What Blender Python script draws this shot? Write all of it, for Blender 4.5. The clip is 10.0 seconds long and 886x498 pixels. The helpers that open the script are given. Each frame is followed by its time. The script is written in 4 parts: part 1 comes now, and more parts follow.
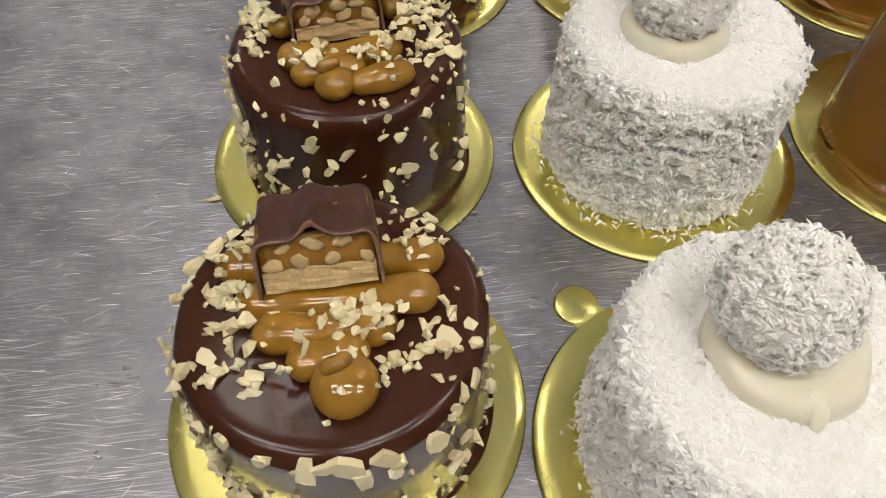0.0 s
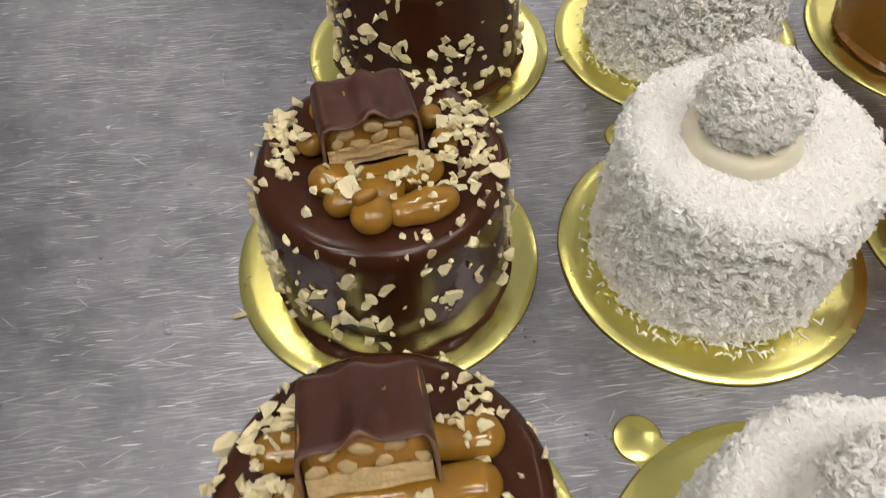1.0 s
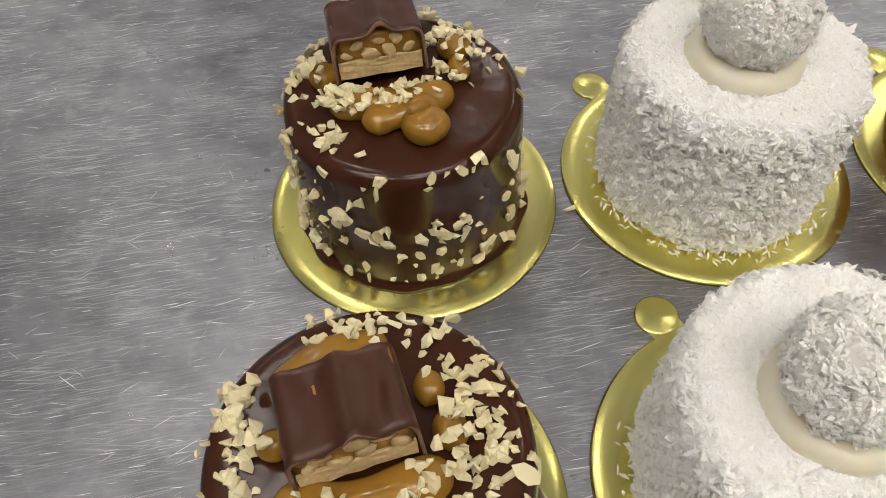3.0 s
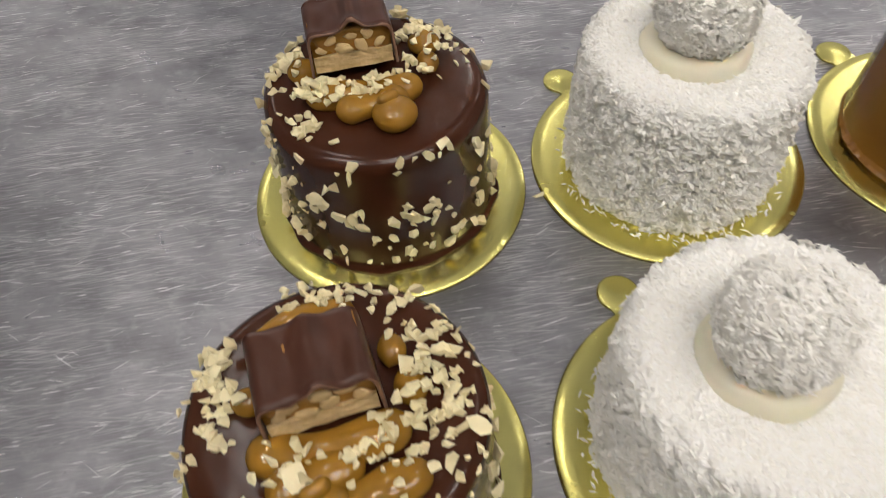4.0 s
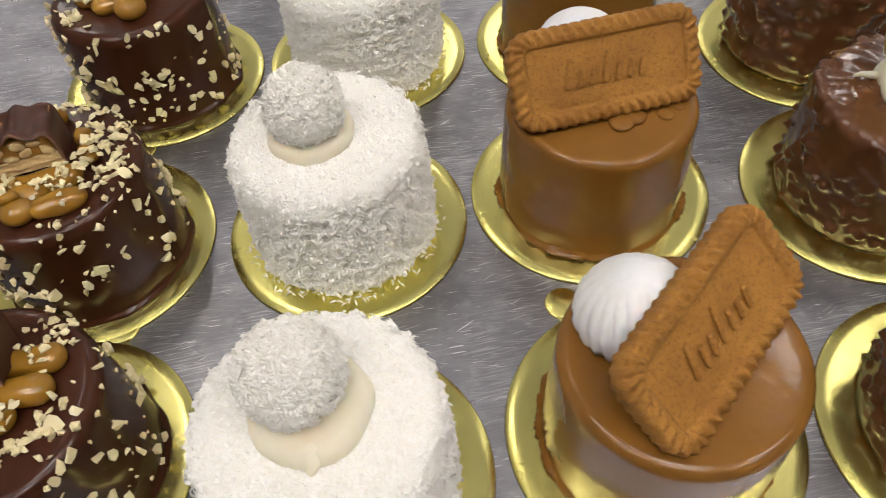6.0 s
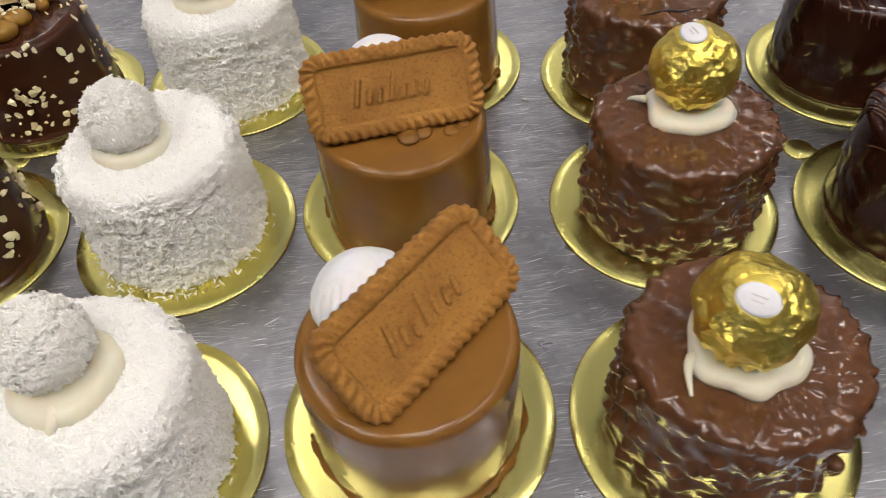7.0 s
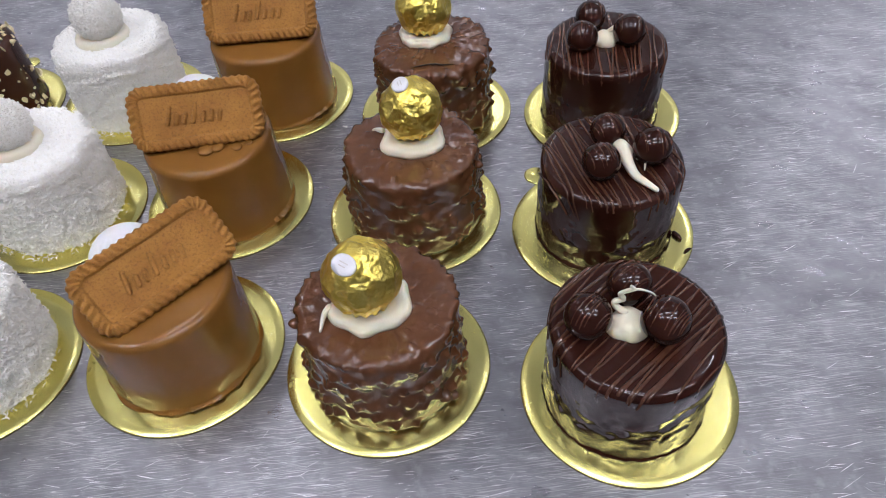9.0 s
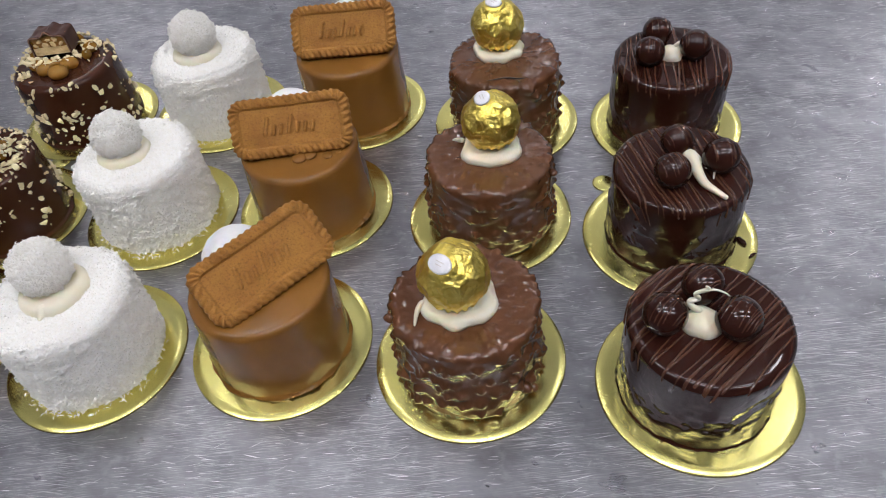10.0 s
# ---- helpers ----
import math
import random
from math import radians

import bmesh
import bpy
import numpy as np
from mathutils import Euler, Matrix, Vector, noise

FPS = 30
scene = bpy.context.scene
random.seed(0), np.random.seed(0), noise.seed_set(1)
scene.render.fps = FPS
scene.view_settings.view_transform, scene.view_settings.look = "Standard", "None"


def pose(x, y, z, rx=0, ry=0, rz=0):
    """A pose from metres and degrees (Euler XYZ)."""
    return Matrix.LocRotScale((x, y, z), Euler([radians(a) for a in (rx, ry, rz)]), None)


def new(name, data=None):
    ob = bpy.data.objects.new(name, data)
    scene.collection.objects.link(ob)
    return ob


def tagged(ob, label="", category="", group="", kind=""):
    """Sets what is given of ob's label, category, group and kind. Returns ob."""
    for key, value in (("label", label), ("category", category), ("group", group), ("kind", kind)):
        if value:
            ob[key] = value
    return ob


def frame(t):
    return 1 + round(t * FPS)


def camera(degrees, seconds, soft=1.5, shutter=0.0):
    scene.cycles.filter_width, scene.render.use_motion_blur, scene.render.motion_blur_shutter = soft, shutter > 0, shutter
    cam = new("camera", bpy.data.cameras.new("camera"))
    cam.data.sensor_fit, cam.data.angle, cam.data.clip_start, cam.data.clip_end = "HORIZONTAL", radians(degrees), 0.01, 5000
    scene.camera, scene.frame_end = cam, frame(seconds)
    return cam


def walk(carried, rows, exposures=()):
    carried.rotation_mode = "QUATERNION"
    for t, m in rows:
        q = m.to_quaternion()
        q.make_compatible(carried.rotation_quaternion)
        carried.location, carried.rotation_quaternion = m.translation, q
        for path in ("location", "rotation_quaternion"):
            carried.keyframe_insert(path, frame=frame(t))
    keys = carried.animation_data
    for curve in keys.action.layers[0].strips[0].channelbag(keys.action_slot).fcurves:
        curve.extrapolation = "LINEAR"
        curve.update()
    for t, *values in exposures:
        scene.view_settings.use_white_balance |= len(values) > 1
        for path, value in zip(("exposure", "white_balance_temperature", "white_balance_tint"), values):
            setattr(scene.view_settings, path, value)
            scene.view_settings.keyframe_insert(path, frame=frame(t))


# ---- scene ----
EXPOSURE = -0.7
cam = camera(62.85, 10.0, soft=1.0, shutter=0.2)
# seconds, eye in metres, Euler turn in degrees; the table top is z = 0
ROWS = [
    (0.0, -0.0020, 0.0052, 0.1631, 35.95, 0.04, -1.39),
    (0.5, -0.0070, 0.0163, 0.1656, 35.63, 0.69, -1.21),
    (1.0, -0.0094, 0.0410, 0.1694, 35.64, 1.33, -1.73),
    (1.5, -0.0187, 0.0672, 0.1711, 35.80, 1.72, -2.65),
    (2.0, -0.0197, 0.0922, 0.1690, 35.60, 1.88, -3.69),
    (2.5, -0.0137, 0.1060, 0.1715, 35.59, 2.05, -4.50),
    (2.7, -0.0111, 0.1121, 0.1697, 35.15, 2.11, -4.78),
    (3.8, -0.0065, 0.1132, 0.1702, 35.14, 1.90, -5.62),
    (4.0, -0.0018, 0.0992, 0.1746, 35.89, 2.70, -5.43),
    (4.5, 0.0051, 0.0621, 0.1793, 36.06, 2.44, -5.31),
    (5.0, 0.0237, 0.0315, 0.1863, 36.04, 2.38, -5.47),
    (5.5, 0.0591, 0.0124, 0.1933, 36.38, 2.66, -5.77),
    (5.7, 0.0745, 0.0030, 0.1983, 36.19, 3.29, -5.71),
    (6.8, 0.1474, -0.0301, 0.2055, 39.43, 3.27, -4.75),
    (7.0, 0.1634, -0.0368, 0.2075, 39.77, 3.30, -4.24),
    (7.5, 0.2081, -0.0555, 0.2158, 41.05, 3.53, -3.01),
    (8.0, 0.2489, -0.0682, 0.2222, 41.87, 3.09, -2.04),
    (8.5, 0.2765, -0.0795, 0.2329, 41.73, 2.98, -1.04),
    (9.0, 0.2790, -0.1068, 0.2573, 41.70, 3.41, 0.15),
    (9.5, 0.2755, -0.1185, 0.2695, 42.27, 4.30, 1.44),
    (10.0, 0.2607, -0.1239, 0.2743, 42.39, 5.14, 2.48),
]
walk(cam, [(t, pose(x, y, z, rx, ry, rz)) for t, x, y, z, rx, ry, rz in ROWS], exposures=[(t, EXPOSURE + e, k, g) for t, e, k, g in ((0.0, -0.06, 6700, 11.0), (4.0, -0.10, 6700, 11.0), (5.5, -0.03, 6750, 12.0), (7.0, 0.0, 6600, 13.0), (8.0, 0.0, 6200, 14.0), (8.5, 0.03, 5750, 17.0), (10.0, -0.03, 6000, 14.0))])


# ---------------------------------------------------------------- world and lamps
world = bpy.data.worlds.new("world")
world.use_nodes = True
world.node_tree.nodes["Background"].inputs[0].default_value = (0.8, 0.85, 1.0, 1)
world.node_tree.nodes["Background"].inputs[1].default_value = 0.02
scene.world = world
TUBE_STRENGTH = 40.0

# ---------------------------------------------------------------- materials


class Nodes:
    """A small builder of node materials."""

    def __init__(self, name):
        self.m = bpy.data.materials.new(name)
        self.m.use_nodes = True
        self.t = self.m.node_tree
        self.b = self.t.nodes["Principled BSDF"]
        self.co = self.t.nodes.new("ShaderNodeTexCoord").outputs["Object"]

    def add(self, kind, **sets):
        n = self.t.nodes.new(kind)
        for k, v in sets.items():
            setattr(n, k, v)
        return n

    def link(self, a, b):
        self.t.links.new(a, b)

    def noise(self, scale, detail=3.0, rough=0.55, stretch=None, turn=0.0, distort=0.0):
        n = self.add("ShaderNodeTexNoise")
        n.inputs["Scale"].default_value = scale
        n.inputs["Detail"].default_value = detail
        n.inputs["Roughness"].default_value = rough
        n.inputs["Distortion"].default_value = distort
        src = self.co
        if stretch or turn:
            rot = self.add("ShaderNodeMapping")
            rot.inputs["Rotation"].default_value = (0, 0, radians(turn))
            self.link(src, rot.inputs["Vector"])
            src = rot.outputs["Vector"]
            if stretch:
                mp = self.add("ShaderNodeMapping")
                mp.inputs["Scale"].default_value = stretch
                self.link(src, mp.inputs["Vector"])
                src = mp.outputs["Vector"]
        self.link(src, n.inputs["Vector"])
        return n.outputs["Fac"]

    def ramp(self, fac, lo, hi, a=0.0, b=1.0):
        n = self.add("ShaderNodeMapRange")
        for k, v in zip((1, 2, 3, 4), (lo, hi, a, b)):
            n.inputs[k].default_value = v
        self.link(fac, n.inputs[0])
        return n.outputs[0]

    def mix(self, fac, a, b):
        n = self.add("ShaderNodeMix", data_type="RGBA")
        if isinstance(fac, float):
            n.inputs["Factor"].default_value = fac
        else:
            self.link(fac, n.inputs["Factor"])
        for key, v in (("A", a), ("B", b)):
            s = [i for i in n.inputs if i.name == key and i.type == "RGBA"][0]
            if isinstance(v, tuple):
                s.default_value = (*v, 1)
            else:
                self.link(v, s)
        return [o for o in n.outputs if o.type == "RGBA"][0]

    def calc(self, op, a, b):
        n = self.add("ShaderNodeMath", operation=op)
        for i, v in enumerate((a, b)):
            if isinstance(v, (int, float)):
                n.inputs[i].default_value = v
            else:
                self.link(v, n.inputs[i])
        return n.outputs[0]

    def bump(self, height, depth, after=None):
        n = self.add("ShaderNodeBump")
        n.inputs["Strength"].default_value = 1.0
        n.inputs["Distance"].default_value = depth
        self.link(height, n.inputs["Height"])
        if after is not None:
            self.link(after, n.inputs["Normal"])
        return n.outputs["Normal"]

    def done(self, color, rough, normal=None, metal=0.0, coat=0.0, coat_rough=0.05, sss=0.0, sss_scale=0.002, spec=0.5):
        b = self.b
        for key, v in (("Base Color", color), ("Roughness", rough), ("Metallic", metal)):
            if isinstance(v, tuple):
                b.inputs[key].default_value = (*v, 1)
            elif isinstance(v, (int, float)):
                b.inputs[key].default_value = v
            else:
                self.link(v, b.inputs[key])
        if normal is not None:
            self.link(normal, b.inputs["Normal"])
        b.inputs["Coat Weight"].default_value = coat
        b.inputs["Coat Roughness"].default_value = coat_rough
        b.inputs["Subsurface Weight"].default_value = sss
        b.inputs["Subsurface Radius"].default_value = (1.0, 0.75, 0.5)
        b.inputs["Subsurface Scale"].default_value = sss_scale
        b.inputs["Specular IOR Level"].default_value = spec
        return self.m


def random_tone(n, a, b):
    info = n.add("ShaderNodeObjectInfo")
    return n.mix(info.outputs["Random"], a, b)


def mat_steel():
    n = Nodes("brushed_steel")
    blotch = n.noise(42, 4, 0.6, stretch=(1, 1.5, 1), turn=20)
    smear = n.noise(9, 3, 0.5)
    brush = n.noise(1.0, 5, 0.75, stretch=(20, 2600, 1), turn=-6)
    s1 = n.ramp(n.noise(1.0, 3, 0.6, stretch=(55, 2500, 1), turn=-7), 0.54, 0.64)
    s2 = n.ramp(n.noise(1.0, 2, 0.5, stretch=(50, 2400, 1), turn=5), 0.60, 0.67)
    s3 = n.ramp(n.noise(1.0, 1, 0.5, stretch=(60, 1900, 1), turn=-30), 0.74, 0.78)
    patch = n.ramp(n.noise(26, 3, 0.5), 0.38, 0.56)
    scratch_glint = n.calc("MAXIMUM", n.calc("MULTIPLY", n.calc("MULTIPLY", n.calc("MAXIMUM", s1, s2), patch), 0.5), s3)
    nick = n.ramp(n.noise(1.0, 1, 0.5, stretch=(90, 1800, 1), turn=-3), 0.70, 0.73)
    scratch_glint = n.calc("MAXIMUM", scratch_glint, nick)
    for turn, lo in ((-58, 0.80), (38, 0.79), (12, 0.745), (-14, 0.735)):
        scratch_glint = n.calc("MAXIMUM", scratch_glint, n.ramp(n.noise(1.0, 1, 0.5, stretch=(60, 2000, 1), turn=turn), lo - 0.015, lo + 0.015))
    spots = n.ramp(n.noise(140, 3, 0.6), 0.56, 0.72)
    tone = n.mix(n.ramp(blotch, 0.25, 0.75), (0.16, 0.159, 0.172), (0.45, 0.446, 0.47))
    tone = n.mix(n.ramp(smear, 0.35, 0.7, 0.0, 0.4), tone, (0.27, 0.268, 0.283))
    tone = n.mix(n.calc("MULTIPLY", spots, 0.35), tone, (0.6, 0.6, 0.62))
    tone = n.mix(n.ramp(brush, 0.35, 0.65, 0.0, 0.25), tone, (0.5, 0.5, 0.52))
    # scratches, with their glint painted in as a near-white tone
    tone = n.mix(scratch_glint, tone, (0.97, 0.97, 0.98))
    r = n.calc("ADD", n.ramp(blotch, 0.25, 0.75, 0.38, 0.25), n.calc("MULTIPLY", scratch_glint, 0.22))
    nor = n.bump(brush, 0.00007)
    nor = n.bump(scratch_glint, 0.00003, nor)
    nor = n.bump(smear, 0.0012, nor)
    return n.done(tone, r, nor, metal=1.0)


def mat_gold_board():
    n = Nodes("gold_card")
    grain = n.noise(1500, 2, 0.5)
    wave = n.noise(38, 2, 0.5)
    tone = n.mix(n.ramp(wave, 0.3, 0.7), (0.86, 0.78, 0.24), (0.90, 0.83, 0.30))
    nor = n.bump(grain, 0.00002)
    nor = n.bump(wave, 0.00010, nor)
    return n.done(tone, n.ramp(n.noise(120), 0.3, 0.7, 0.20, 0.28), nor, metal=1.0)


def mat_choc(name, a, b, rough, lumps=0.0, wave_depth=0.0004, spec=0.5):
    n = Nodes(name)
    big = n.noise(55, 4, 0.55)
    tone = n.mix(n.ramp(big, 0.15, 0.85), a, b)
    nor = n.bump(n.noise(70, 2, 0.4), wave_depth)
    if lumps:
        nor = n.bump(n.noise(260, 2, 0.5), lumps, nor)
    return n.done(tone, rough, nor, spec=spec)


def mat_plain(name, a, b, rough, scale=300, depth=0.0002, sss=0.0, coat=0.0, metal=0.0, rand=False, sss_scale=0.002):
    n = Nodes(name)
    f = n.noise(scale, 4, 0.6)
    g = n.noise(scale * 0.2, 3, 0.5)
    tone = n.mix(n.ramp(f, 0.3, 0.7), a, b)
    tone = n.mix(n.ramp(g, 0.35, 0.75, 0.0, 0.35), tone, tuple(0.8 * x for x in a))
    if rand:
        tone = n.mix(0.55, tone, random_tone(n, tuple(0.75 * x for x in a), tuple(min(1, 1.08 * x) for x in b)))
    return n.done(tone, n.ramp(g, 0.3, 0.7, rough - 0.06, rough + 0.08), n.bump(f, depth), metal=metal, coat=coat, sss=sss, sss_scale=sss_scale)


def mat_flake(name, a, b):
    """Small loose pieces, each of its own tone."""
    n = Nodes(name)
    geo = n.add("ShaderNodeNewGeometry")
    tone = n.mix(geo.outputs["Random Per Island"], a, b)
    return n.done(tone, 0.75, spec=0.15)


def mat_biscuit():
    n = Nodes("baked_biscuit")
    crumb = n.noise(900, 4, 0.7)
    patch = n.noise(90, 3, 0.5)
    tone = n.mix(n.ramp(patch, 0.3, 0.7), (0.30, 0.126, 0.014), (0.39, 0.178, 0.024))
    tone = n.mix(n.ramp(crumb, 0.50, 0.66, 0.0, 0.75), tone, (0.20, 0.078, 0.010))
    nor = n.bump(crumb, 0.0006)
    nor = n.bump(n.noise(300, 3, 0.6), 0.0004, nor)
    return n.done(tone, 0.72, nor, sss=0.05, sss_scale=0.001)


def mat_foil():
    n = Nodes("crumpled_gold_foil")
    v = n.add("ShaderNodeTexVoronoi", feature="DISTANCE_TO_EDGE")
    v.inputs["Scale"].default_value = 210
    v.inputs["Randomness"].default_value = 1.0
    n.link(n.co, v.inputs["Vector"])
    cell = n.add("ShaderNodeTexVoronoi")
    cell.inputs["Scale"].default_value = 190
    n.link(n.co, cell.inputs["Vector"])
    geo = n.add("ShaderNodeNewGeometry")
    off = n.add("ShaderNodeVectorMath", operation="MULTIPLY_ADD")
    off.inputs[1].default_value, off.inputs[2].default_value = (0.38, 0.38, 0.38), (-0.19, -0.19, -0.19)
    n.link(cell.outputs["Color"], off.inputs[0])
    tilt = n.add("ShaderNodeVectorMath", operation="ADD")
    n.link(geo.outputs["Normal"], tilt.inputs[0])
    n.link(off.outputs[0], tilt.inputs[1])
    unit = n.add("ShaderNodeVectorMath", operation="NORMALIZE")
    n.link(tilt.outputs[0], unit.inputs[0])
    nor = n.bump(n.ramp(v.outputs["Distance"], 0.0, 0.2), 0.00012, unit.outputs[0])
    nor = n.bump(n.noise(420, 3, 0.6, distort=1.0), 0.0003, nor)
    tone = n.mix(n.ramp(n.noise(200), 0.3, 0.7), (0.88, 0.66, 0.10), (0.95, 0.78, 0.20))
    return n.done(tone, 0.33, nor, metal=1.0)


def mat_glow(name, color, strength):
    n = Nodes(name)
    n.b.inputs["Emission Color"].default_value = (*color, 1)
    n.b.inputs["Emission Strength"].default_value = strength
    return n.done((0.9, 0.9, 0.9), 0.5)


STEEL = mat_steel()
GOLD = mat_gold_board()
# brown card, toned dark so its rim also paints the board's contact shadow
CARD = mat_plain("card_edge_and_contact_shade", (0.05, 0.035, 0.012), (0.09, 0.06, 0.02), 0.6)
CHOC = mat_choc("chocolate_glaze", (0.044, 0.0138, 0.0064), (0.054, 0.0170, 0.0080), 0.17, lumps=0.00005, spec=0.26)
BAR_CHOC = mat_choc("bar_chocolate", (0.052, 0.0178, 0.0098), (0.066, 0.0232, 0.0130), 0.34, spec=0.28)
BAR_RIM = mat_plain("bar_broken_edge", (0.17, 0.085, 0.05), (0.26, 0.14, 0.09), 0.55)
CARAMEL = mat_plain("piped_caramel", (0.25, 0.122, 0.012), (0.32, 0.160, 0.020), 0.06, scale=120, depth=0.00005, sss=0.05)
BAR_CARAMEL = mat_plain("bar_caramel", (0.30, 0.14, 0.020), (0.42, 0.21, 0.038), 0.3, scale=260, depth=0.0003, sss=0.1)
NOUGAT = mat_plain("nougat", (0.60, 0.42, 0.19), (0.76, 0.57, 0.30), 0.7, scale=1100, depth=0.0003, sss=0.1)
NUT = mat_plain("chopped_nut", (0.78, 0.65, 0.35), (0.90, 0.81, 0.52), 0.5, scale=2.2, depth=0.00002, sss=0.1, rand=True)
PEANUT = mat_plain("cut_peanut", (0.66, 0.46, 0.20), (0.80, 0.62, 0.34), 0.5, scale=400, depth=0.0001)
NUT_CRUMB = mat_flake("nut_crumb", (0.70, 0.56, 0.29), (0.90, 0.81, 0.53))
COCO_BASE = mat_plain("coconut_cream", (0.935, 0.915, 0.86), (0.96, 0.95, 0.91), 0.7, scale=700, depth=0.0001)
COCO_FLAKE = mat_flake("coconut_flake", (0.95, 0.93, 0.865), (0.985, 0.978, 0.945))
BALL_FLAKE = mat_flake("truffle_coconut", (0.91, 0.885, 0.81), (0.97, 0.955, 0.91))
BALL_BASE = mat_plain("truffle_cream", (0.88, 0.85, 0.77), (0.92, 0.90, 0.84), 0.7, scale=500, depth=0.0002)
IVORY = mat_plain("ivory_cream", (0.84, 0.78, 0.59), (0.89, 0.84, 0.67), 0.38, scale=160, depth=0.0002, sss=0.3)
WHITE_CREAM = mat_plain("white_piped_cream", (0.84, 0.84, 0.84), (0.9, 0.9, 0.9), 0.5, scale=400, depth=0.0002, sss=0.3)
BISCOFF = mat_choc("caramel_biscuit_glaze", (0.180, 0.078, 0.0135), (0.225, 0.101, 0.0195), 0.15, lumps=0.0001, spec=0.34)
BISCUIT = mat_biscuit()
MILK = mat_choc("milk_chocolate_crunch", (0.084, 0.0325, 0.0130), (0.118, 0.0465, 0.0190), 0.09, lumps=0.0003, spec=0.5)
DARK = mat_choc("dark_mirror_glaze", (0.026, 0.0078, 0.0048), (0.030, 0.0092, 0.0058), 0.05, wave_depth=0.0003, spec=0.29)
DRIZZLE = mat_plain("milk_drizzle", (0.060, 0.023, 0.012), (0.080, 0.031, 0.016), 0.14)
# near-black brown that stands in for shade down in the crack
CRACK_SHADE = mat_plain("crack_shade_tone", (0.012, 0.005, 0.003), (0.018, 0.007, 0.004), 0.6)
FOIL = mat_foil()
STICKER = mat_plain("white_paper_sticker", (0.82, 0.81, 0.83), (0.88, 0.87, 0.89), 0.55)
STICKER_MARK = mat_plain("grey_print", (0.62, 0.58, 0.56), (0.68, 0.63, 0.6), 0.6)
WHITE_PAINT = mat_plain("ceiling_paint", (0.80, 0.81, 0.84), (0.86, 0.87, 0.89), 0.7, scale=20, depth=0.001)
# tones of the unseen walls and floor, set for bounce light and reflections
GREY_WALL = mat_plain("grey_bounce_wall", (0.36, 0.36, 0.38), (0.42, 0.42, 0.44), 0.7, scale=20, depth=0.001)
DARK_WALL = mat_plain("dark_reflection_wall", (0.10, 0.10, 0.11), (0.15, 0.15, 0.16), 0.5, scale=20, depth=0.001)
BOUNCE_FLOOR = mat_plain("grey_floor", (0.46, 0.46, 0.47), (0.54, 0.54, 0.55), 0.5, scale=30, depth=0.001)
LAMP_BODY = mat_plain("lamp_enamel", (0.8, 0.8, 0.8), (0.85, 0.85, 0.85), 0.4)
GLOW = mat_glow("lamp_tube", (1.0, 0.965, 0.925), TUBE_STRENGTH)
BRIGHT_GLOW = mat_glow("bright_lamp_tube", (1.0, 0.965, 0.925), 1.2 * TUBE_STRENGTH)

# ---------------------------------------------------------------- mesh helpers


def part(name, mesh, material, parent, label="", m=None):
    """Links a mesh (or bmesh) as one object under a thing or part."""
    if isinstance(mesh, bmesh.types.BMesh):
        me = bpy.data.meshes.new(name)
        mesh.to_mesh(me)
        mesh.free()
        mesh = me
    if material and not mesh.materials:
        mesh.materials.append(material)
    ob = new(name, mesh)
    ob.parent = parent
    if m is not None:
        ob.matrix_basis = m
    if label:
        tagged(ob, label)
    return ob


def thing(name, m, label, category, group="", kind=""):
    ob = new(name)
    ob.empty_display_size = 0.01
    ob.matrix_basis = m
    return tagged(ob, label, category, group, kind)


def mesh_of(name, verts, faces, smooth=True):
    me = bpy.data.meshes.new(name)
    me.from_pydata([tuple(v) for v in verts], [], faces)
    if smooth:
        me.polygons.foreach_set("use_smooth", [True] * len(me.polygons))
    me.update()
    return me


def lathe(name, profile, seg=96, bend=None, smooth=True):
    """A closed body of turning: profile from the top's middle to the base's middle."""
    verts, faces = [], []
    for i, (r, z) in enumerate(profile):
        if r <= 1e-7:
            p = Vector((0, 0, z))
            verts.append(bend(p, i) if bend else p)
            continue
        for k in range(seg):
            a = 2 * math.pi * k / seg
            p = Vector((r * math.cos(a), r * math.sin(a), z))
            verts.append(bend(p, i) if bend else p)
    start, rings = 0, []
    for r, z in profile:
        n = 1 if r <= 1e-7 else seg
        rings.append((start, n))
        start += n
    for (a, na), (b, nb) in zip(rings, rings[1:]):
        for k in range(seg):
            k2 = (k + 1) % seg
            if na == 1 and nb == 1:
                continue
            if na == 1:
                faces.append((a, b + k, b + k2))
            elif nb == 1:
                faces.append((a + k, b, a + k2))
            else:
                faces.append((a + k, b + k, b + k2, a + k2))
    return mesh_of(name, verts, faces, smooth)


def smooth_path(points, per=8):
    """Catmull-Rom through the points."""
    p = [Vector(q) for q in points]
    p = [2 * p[0] - p[1]] + p + [2 * p[-1] - p[-2]]
    out = []
    for i in range(1, len(p) - 2):
        a, b, c, d = p[i - 1:i + 3]
        for k in range(per):
            t = k / per
            out.append(0.5 * (2 * b + (c - a) * t + (2 * a - 5 * b + 4 * c - d) * t * t + (3 * b - a - 3 * c + d) * t ** 3))
    return out + [p[-2]]


